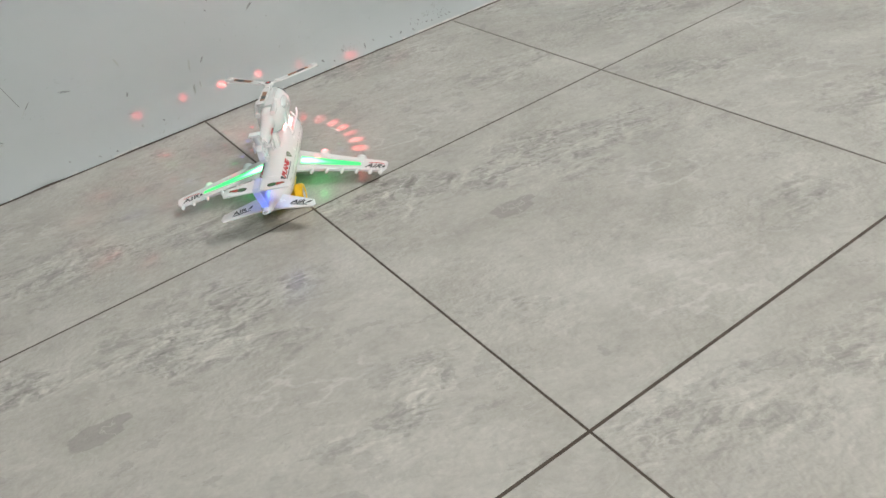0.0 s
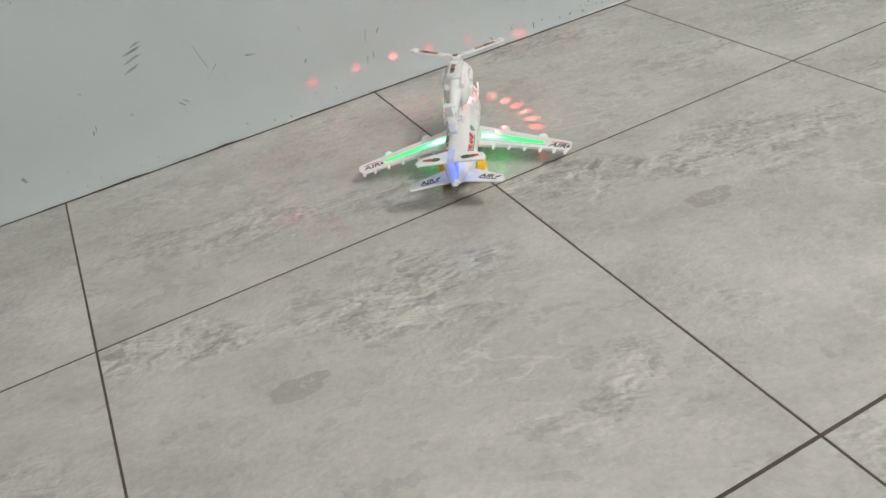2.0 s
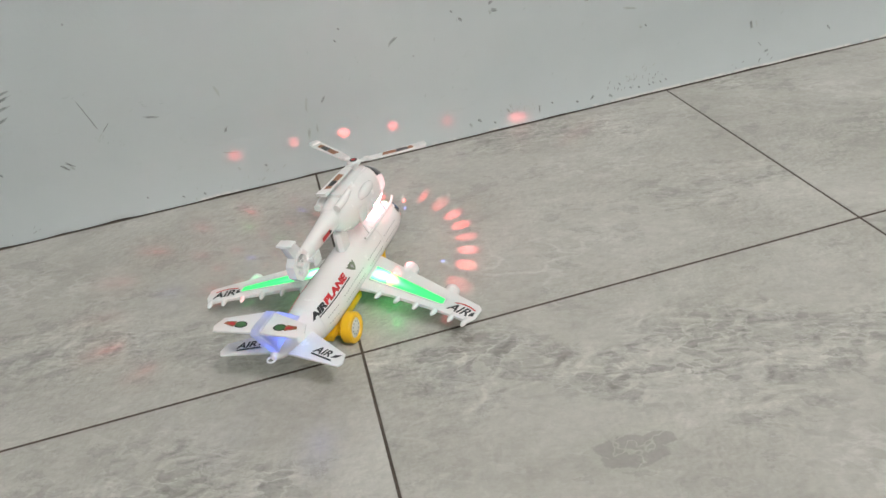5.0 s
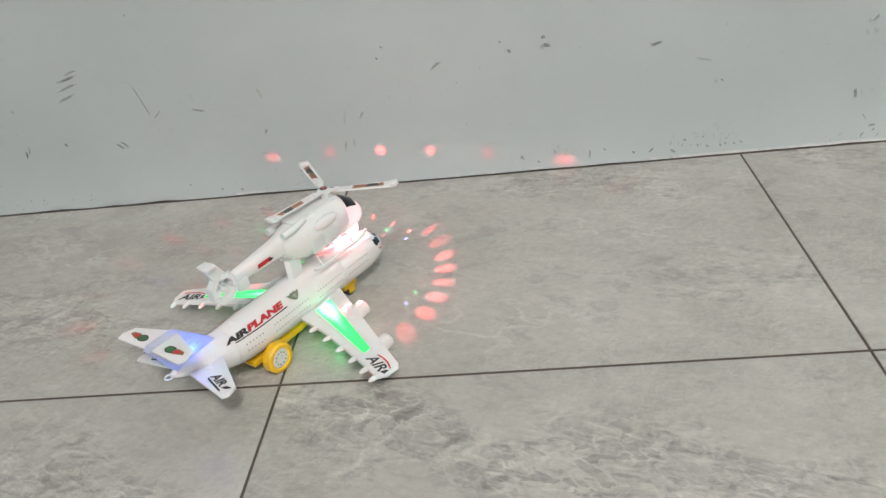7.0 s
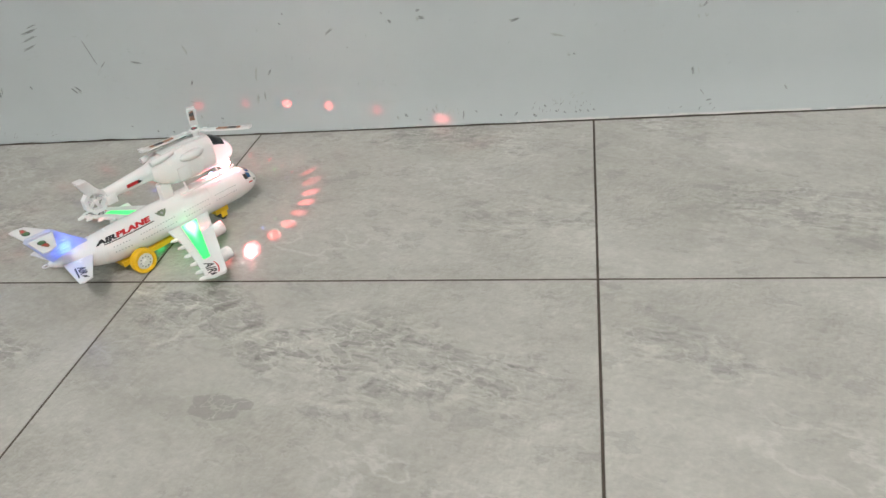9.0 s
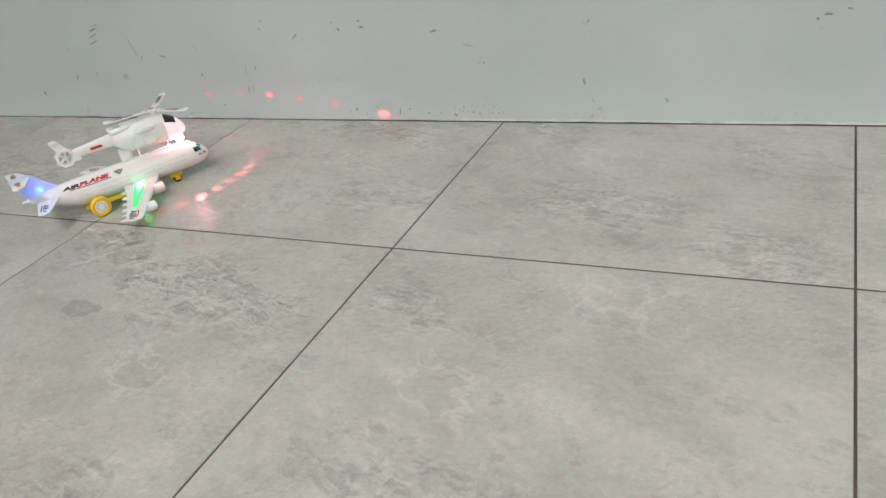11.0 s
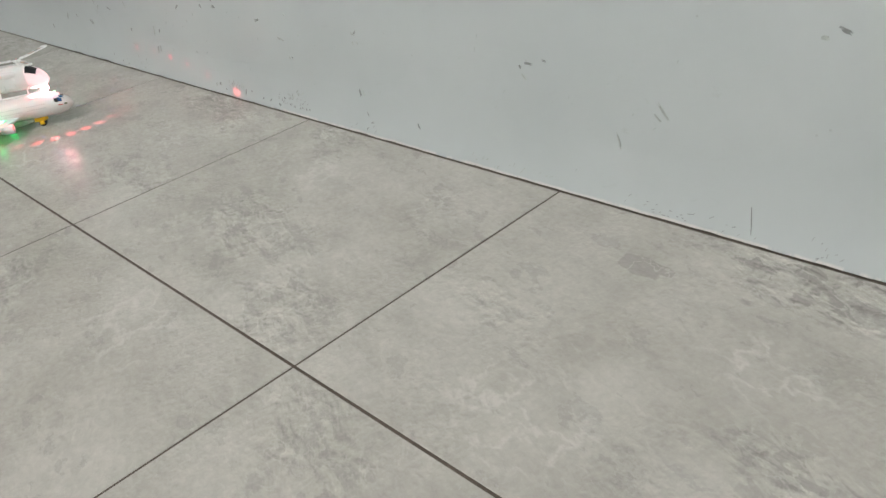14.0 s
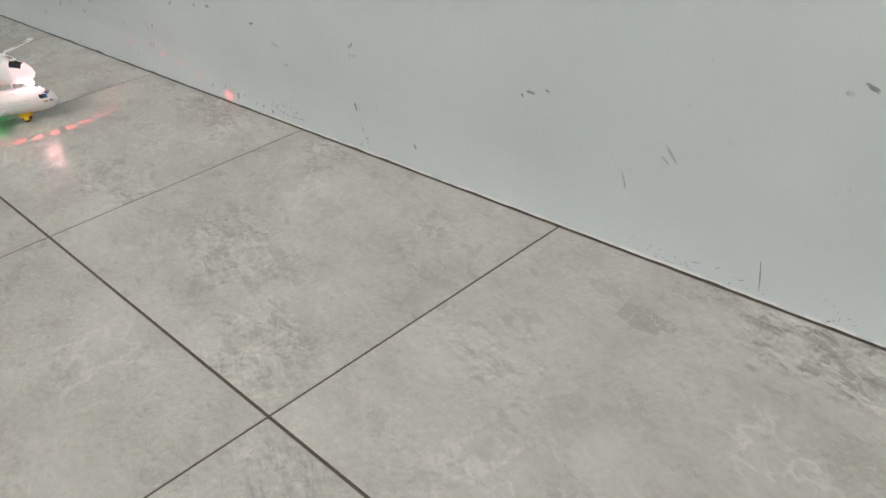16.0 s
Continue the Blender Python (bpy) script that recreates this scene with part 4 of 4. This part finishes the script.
for az in (59, 179, 299):
    m = Matrix.Translation(HUB) @ Matrix.Rotation(radians(az), 4, "Z") @ Matrix.Rotation(radians(-2), 4, "Y")
    bm = bmesh.new()
    slab(bm, [(0.004, -0.0030), (0.015, -0.0034), (0.019, -0.0062), (0.078, -0.0078), (0.086, -0.0062), (0.088, 0.0), (0.086, 0.0052), (0.078, 0.0062), (0.019, 0.0050), (0.015, 0.0034), (0.004, 0.0030)], -0.0002, 0.0014, m, bevel=0.0005)
    part("rotor_blade", bm, WHITE, heli)
    bm = bmesh.new()
    box(bm, (0.078, -0.0065, 0.0012), (0.0865, 0.005, 0.0032), 0.0006, m)
    part("blade_weight", bm, WHITE, heli)
    bm = bmesh.new()
    box(bm, (0.012, -0.0035, 0.0012), (0.0185, 0.0035, 0.0030), 0.0006, m)
    part("blade_clamp", bm, WHITE, heli)
    for x0, x1, mat in ((0.034, 0.050, BROWN), (0.050, 0.064, INK), (0.064, 0.070, BROWN)):
        sticker_mesh(flat([(x0, -0.0040), (x1 + 0.002, -0.0034), (x1, 0.0030), (x0 + 0.002, 0.0036)]), "blade_sticker", mat, heli, lambda co, m=m: m @ Vector((co.x, co.y, co.z + 0.0016)))


# ---- marks on the wall ----
rnd = random.Random(4)


FLARE = 0.085


def wall_face(z):
    """Where the plaster's surface lies at a height: it thickens over the last few centimetres."""
    return WALL_Y - (WALL_Y - TILE_END - 0.0015) * max(0.0, 1 - z / FLARE) ** 2


def scratch(x0, z0, x1, z1, width=0.0022, mat=SCUFF):
    """A rubbed stroke on the wall, thinning to its ends, a little uneven; a broad one is made of several hairs."""
    if width > 0.0019:
        hairs = 4 if width > 0.0025 else 3
        ln = math.hypot(x1 - x0, z1 - z0)
        ux, uz = (x1 - x0) / ln, (z1 - z0) / ln
        for k in range(hairs):
            off = width * (k / (hairs - 1) - 0.5) * 0.95
            a, b = rnd.uniform(-0.06, 0.25) * ln, ln * (1 - rnd.uniform(-0.06, 0.25))
            scratch(x0 + ux * a - uz * off, z0 + uz * a + ux * off, x0 + ux * b - uz * off, z0 + uz * b + ux * off, width * rnd.uniform(0.28, 0.48), mat)
        return
    bm = bmesh.new()
    n = 7
    a, b = Vector((x0, 0, z0)), Vector((x1, 0, z1))
    d = (b - a).normalized()
    up = Vector((-d.z, 0, d.x))
    top, bot = [], []
    for i in range(n + 1):
        f = i / n
        w = width * (0.25 + 0.75 * math.sin(math.pi * (0.08 + 0.84 * f))) * rnd.uniform(0.6, 1.15) / 2
        p = a + (b - a) * f + up * rnd.uniform(-0.15, 0.15) * width
        top.append(p + up * w)
        bot.append(p - up * w)
    pts = [(p.x, p.z) for p in top + bot[::-1]]
    slab(bm, pts, -0.0002, 0.0005, Matrix(((1, 0, 0, 0), (0, 0, -1, WALL_Y), (0, 1, 0, 0), (0, 0, 0, 1))))
    for v in bm.verts:
        v.co.y += wall_face(v.co.z) - WALL_Y - (0.0006 if v.co.z < FLARE else 0.0)
    return part("scratch", bm, mat, wall_north, smooth=False)


def smudge(x, z, w, h, count, mat=PALE_SCUFF, lean=60, thick=0.0013):
    for _ in range(count):
        cx, cz = x + rnd.uniform(-w, w) / 2, z + rnd.uniform(-h, h) / 2
        a, ln = radians(lean + rnd.uniform(-30, 30)), rnd.uniform(0.002, 0.007)
        scratch(cx, cz, cx + ln * math.cos(a), cz + ln * math.sin(a), thick * rnd.uniform(0.6, 1.2), mat)


# four brush strokes, and the long thin scratch with its branch
scratch(-0.401, 0.218, -0.380, 0.224, 0.0022)
scratch(-0.415, 0.207, -0.381, 0.216, 0.0030)
scratch(-0.422, 0.192, -0.387, 0.204, 0.0030)
scratch(-0.427, 0.177, -0.395, 0.187, 0.0028)
scratch(-0.302, 0.189, -0.288, 0.144, 0.0016)
scratch(-0.282, 0.138, -0.271, 0.148, 0.0016)
scratch(-0.295, 0.125, -0.283, 0.137, 0.0012, PALE_SCUFF)
scratch(-0.224, 0.146, -0.200, 0.141, 0.0024)
scratch(0.151, 0.171, 0.167, 0.182, 0.0030)
scratch(0.316, 0.191, 0.328, 0.188, 0.0040)
scratch(0.314, 0.201, 0.321, 0.203, 0.0030)
scratch(0.469, 0.174, 0.484, 0.178, 0.0030)
scratch(0.264, 0.190, 0.270, 0.184, 0.0030)
scratch(0.035, 0.106, 0.041, 0.117, 0.0024)
scratch(0.009, 0.098, 0.015, 0.122, 0.0026, PALE_SCUFF)
scratch(0.004, 0.053, 0.007, 0.071, 0.0030, PALE_SCUFF)
scratch(0.019, 0.059, 0.020, 0.075, 0.0020, PALE_SCUFF)
scratch(-0.116, 0.095, -0.112, 0.104, 0.0026)
scratch(-0.113, 0.168, -0.107, 0.152, 0.0030, PALE_SCUFF)
scratch(-0.127, 0.065, -0.107, 0.060, 0.0016, PALE_SCUFF)
scratch(-0.357, 0.103, -0.347, 0.092, 0.0022)
scratch(-0.349, 0.105, -0.338, 0.095, 0.0022)
scratch(-0.344, 0.097, -0.340, 0.091, 0.0020, PALE_SCUFF)
scratch(-0.510, 0.090, -0.508, 0.104, 0.0020)
scratch(-0.504, 0.097, -0.501, 0.111, 0.0014)
scratch(-0.441, 0.110, -0.436, 0.104, 0.0022)
scratch(-0.646, 0.065, -0.640, 0.051, 0.0036)
scratch(0.758, 0.082, 0.761, 0.067, 0.0030)
scratch(0.769, 0.177, 0.777, 0.185, 0.0026)
scratch(1.139, 0.177, 1.155, 0.176, 0.0026)
scratch(1.171, 0.185, 1.179, 0.183, 0.0022)
scratch(1.133, 0.162, 1.145, 0.149, 0.0020, PALE_SCUFF)
scratch(1.349, 0.153, 1.364, 0.133, 0.0026, PALE_SCUFF)
scratch(1.344, 0.138, 1.354, 0.129, 0.0020, PALE_SCUFF)
scratch(1.550, 0.265, 1.564, 0.260, 0.0034)
scratch(1.534, 0.254, 1.542, 0.253, 0.0036, PALE_SCUFF)
scratch(1.477, 0.046, 1.482, 0.011, 0.0014)
scratch(1.289, 0.103, 1.296, 0.081, 0.0020, PALE_SCUFF)
scratch(0.902, 0.045, 0.908, 0.035, 0.0020)
scratch(0.074, 0.194, 0.076, 0.196, 0.0032)
scratch(0.083, 0.210, 0.085, 0.212, 0.0032)
scratch(-0.256, 0.023, -0.254, 0.025, 0.0032)
scratch(-0.205, 0.012, -0.203, 0.014, 0.0032)
scratch(-0.173, 0.009, -0.171, 0.011, 0.0032)
scratch(-0.072, 0.030, -0.070, 0.032, 0.0032)
scratch(0.254, 0.200, 0.256, 0.202, 0.0032)
scratch(0.569, 0.112, 0.571, 0.114, 0.0032)
scratch(0.537, 0.016, 0.539, 0.018, 0.0032)
scratch(0.551, 0.014, 0.553, 0.016, 0.0032)
scratch(0.570, 0.014, 0.572, 0.016, 0.0032)
scratch(0.577, 0.016, 0.579, 0.018, 0.0032)
scratch(0.590, 0.015, 0.592, 0.017, 0.0032)
scratch(0.600, 0.016, 0.602, 0.018, 0.0032)
scratch(0.399, 0.022, 0.401, 0.024, 0.0032)
scratch(0.442, 0.014, 0.444, 0.016, 0.0032)
scratch(0.518, 0.026, 0.520, 0.028, 0.0032)
scratch(0.299, 0.012, 0.301, 0.014, 0.0032)
scratch(0.274, 0.019, 0.278, 0.023, 0.0050)
scratch(-0.113, 0.034, -0.109, 0.036, 0.0045, PALE_SCUFF)
scratch(-0.506, 0.168, -0.502, 0.170, 0.0045, PALE_SCUFF)
scratch(0.773, 0.163, 0.777, 0.165, 0.0045, PALE_SCUFF)
scratch(0.530, 0.149, 0.555, 0.144, 0.0030, PALE_SCUFF)
scratch(0.768, 0.079, 0.770, 0.069, 0.0016, PALE_SCUFF)
scratch(0.773, 0.042, 0.778, 0.034, 0.0018)
scratch(0.782, 0.024, 0.792, 0.026, 0.0020)
scratch(0.498, 0.014, 0.505, 0.009, 0.0024)
scratch(0.466, 0.013, 0.473, 0.019, 0.0020)
scratch(0.378, 0.026, 0.377, 0.011, 0.0020)
scratch(0.313, 0.187, 0.317, 0.189, 0.0046, PALE_SCUFF)
scratch(0.467, 0.174, 0.471, 0.176, 0.0046, PALE_SCUFF)
scratch(0.559, 0.112, 0.563, 0.114, 0.0046, PALE_SCUFF)
scratch(0.763, 0.178, 0.767, 0.180, 0.0046, PALE_SCUFF)
scratch(0.762, 0.162, 0.766, 0.164, 0.0046, PALE_SCUFF)
scratch(0.258, 0.017, 0.262, 0.019, 0.0046, PALE_SCUFF)
scratch(0.324, 0.025, 0.328, 0.027, 0.0046, PALE_SCUFF)
scratch(1.131, 0.169, 1.135, 0.171, 0.0040)
smudge(0.537, 0.033, 0.024, 0.012, 10, PALE_SCUFF, 60)
smudge(0.573, 0.041, 0.024, 0.012, 10, PALE_SCUFF, 60)
smudge(0.341, 0.026, 0.060, 0.016, 22, PALE_SCUFF, 80)
smudge(0.545, 0.022, 0.110, 0.018, 20, SCUFF, 70, 0.0010)
smudge(0.761, 0.012, 0.080, 0.012, 8, SCUFF, 60, 0.0010)
smudge(-0.123, 0.012, 0.160, 0.020, 12, PALE_SCUFF, 50)
smudge(1.405, 0.012, 0.200, 0.014, 24, SCUFF, 20, 0.0008)
smudge(1.576, 0.014, 0.050, 0.022, 9, SCUFF, 50, 0.0008)
smudge(1.122, 0.012, 0.200, 0.014, 14, PALE_SCUFF, 40)
smudge(-0.505, 0.012, 0.180, 0.014, 12, SCUFF, 40, 0.0010)
smudge(-0.957, 0.041, 0.400, 0.080, 10, PALE_SCUFF, 60)
smudge(-0.213, 0.164, 0.050, 0.012, 7, FAINT_SCUFF, 5)
smudge(-0.273, 0.127, 0.050, 0.040, 8, FAINT_SCUFF, 45)
smudge(-0.544, 0.132, 0.060, 0.020, 7, FAINT_SCUFF, 40)
smudge(-0.303, 0.197, 0.030, 0.010, 4, FAINT_SCUFF, 10)
smudge(0.120, 0.144, 0.300, 0.160, 16, FAINT_SCUFF, 70)
smudge(0.600, 0.124, 0.500, 0.160, 16, FAINT_SCUFF, 60)
smudge(1.253, 0.115, 0.500, 0.180, 16, FAINT_SCUFF, 50)

# the plaster thickens towards its foot and ends in an uneven edge, white in places, over a dark gap
bm = bmesh.new()
n = 640
rows = []
for i in range(n + 1):
    x = WALL_END + 0.002 + (4.79 - WALL_END) * i / n
    edge = 0.0010 * noise.noise(Vector((x * 31, 1.7, 0))) + max(0.0, noise.noise(Vector((x * 24, 5.7, 0.0))) - 0.25) * 0.006
    gap = 0.0009 + 0.0014 * max(0.0, noise.noise(Vector((x * 11, 3.1, 0))) + 0.2)
    face = [Vector((x, wall_face(z) + (0.0005 if z == FLARE else -0.0003) + (edge if z < 0.003 else 0.0), z + gap)) for z in (FLARE, 0.072, 0.060, 0.049, 0.039, 0.030, 0.022, 0.015, 0.009, 0.005, 0.0024, 0.0)]
    rows.append([Vector((x, WALL_Y + 0.002, FLARE + gap))] + face + [Vector((x, WALL_Y + 0.002, gap))])
loft(bm, rows)
LIP = wall_material()
LIP.name = "plaster_foot"
skin = LIP.node_tree.nodes["Principled BSDF"].inputs["Base Color"]
paint = skin.links[0].from_socket
co = LIP.node_tree.nodes.new("ShaderNodeTexCoord").outputs["Object"]
sep = LIP.node_tree.nodes.new("ShaderNodeSeparateXYZ")
link(LIP, co, sep.inputs[0])
whitened = noise_tex(LIP, stretched(LIP, co, (1, 0.2, 0.2)), 6, 6, 0.7)
whitened = calc(LIP, "ADD", whitened, calc(LIP, "MULTIPLY", calc(LIP, "MINIMUM", calc(LIP, "MAXIMUM", sep.outputs[0], -0.6), 1.0), 0.12))
whitened = ramp(LIP, whitened, [(0.53, grey(0)), (0.58, grey(1))])
low = ramp(LIP, calc(LIP, "MULTIPLY_ADD", noise_tex(LIP, co, 60, 3, 0.5), 0.004, sep.outputs[2]), [(0.0052, grey(1)), (0.0060, grey(0))])
link(LIP, mixc(LIP, calc(LIP, "MULTIPLY", whitened, low), paint, (0.72, 0.71, 0.68)), skin)
tagged(new("trim", mesh_of("trim", bm, LIP, angle=60)), "thickened plaster foot of the wall with a partly white edge", "trim", kind="structure")

# broken plaster at the foot of the wall
for k in range(16):
    bm = bmesh.new()
    x = -0.600 + rnd.gauss(0, 0.022)
    ball(bm, (x, WALL_Y - rnd.uniform(0.001, 0.005), rnd.uniform(0.001, 0.010)), (rnd.uniform(0.002, 0.008), 0.002, rnd.uniform(0.001, 0.003)), Matrix.Rotation(rnd.uniform(-0.5, 0.5), 4, "Y"), 8)
    for v in bm.verts:
        v.co += Vector((rnd.uniform(-1, 1), rnd.uniform(-1, 1), rnd.uniform(-1, 1))) * 0.0006
    part("plaster_chip", bm, DIRT if k % 3 else PALE_SCUFF, wall_north, smooth=False)


# ---- floor tiles ----
def tile_mesh(name, w, d, print_of):
    g, gy, e, h = 0.0014, 0.0018, 0.0009, 0.008
    bm = bmesh.new()
    lo, hi = (g, gy), (w - g, d - gy)
    rings = []
    for inset, z in ((0, -h), (0, -e), (e * 0.4, -e * 0.3), (e * 1.3, 0)):
        rings.append([Vector((lo[0] + inset, lo[1] + inset, z)), Vector((hi[0] - inset, lo[1] + inset, z)), Vector((hi[0] - inset, hi[1] - inset, z)), Vector((lo[0] + inset, hi[1] - inset, z))])
    loft(bm, rings)
    return mesh_of(name, bm, print_of, False)


whole = [tile_mesh("tile", T, T, p) for p in PRINTS]
cut = [tile_mesh("cut_tile", T, TILE_END, p) for p in PRINTS]
marked = tile_mesh("blotted_tile", T, T, TILE)
blotted = {(-1, -1): marked, (0, -1): marked, (2, 0): tile_mesh("blotted_cut_tile", T, TILE_END, TILE)}
for i in range(-7, 8):
    for j in range(-6, 3):
        if j > 0 and i > -3:
            continue
        which = (i * 7 + j * 3 + (i * j) // 2) % 2
        me = blotted.get((i, j)) or (cut if (j == 0 and i >= -2) else whole)[which]
        ob = new("tile", me)
        ob.parent = floor
        ob.location = (i * T, j * T - (0.0004 if j < -1 else 0), 0)
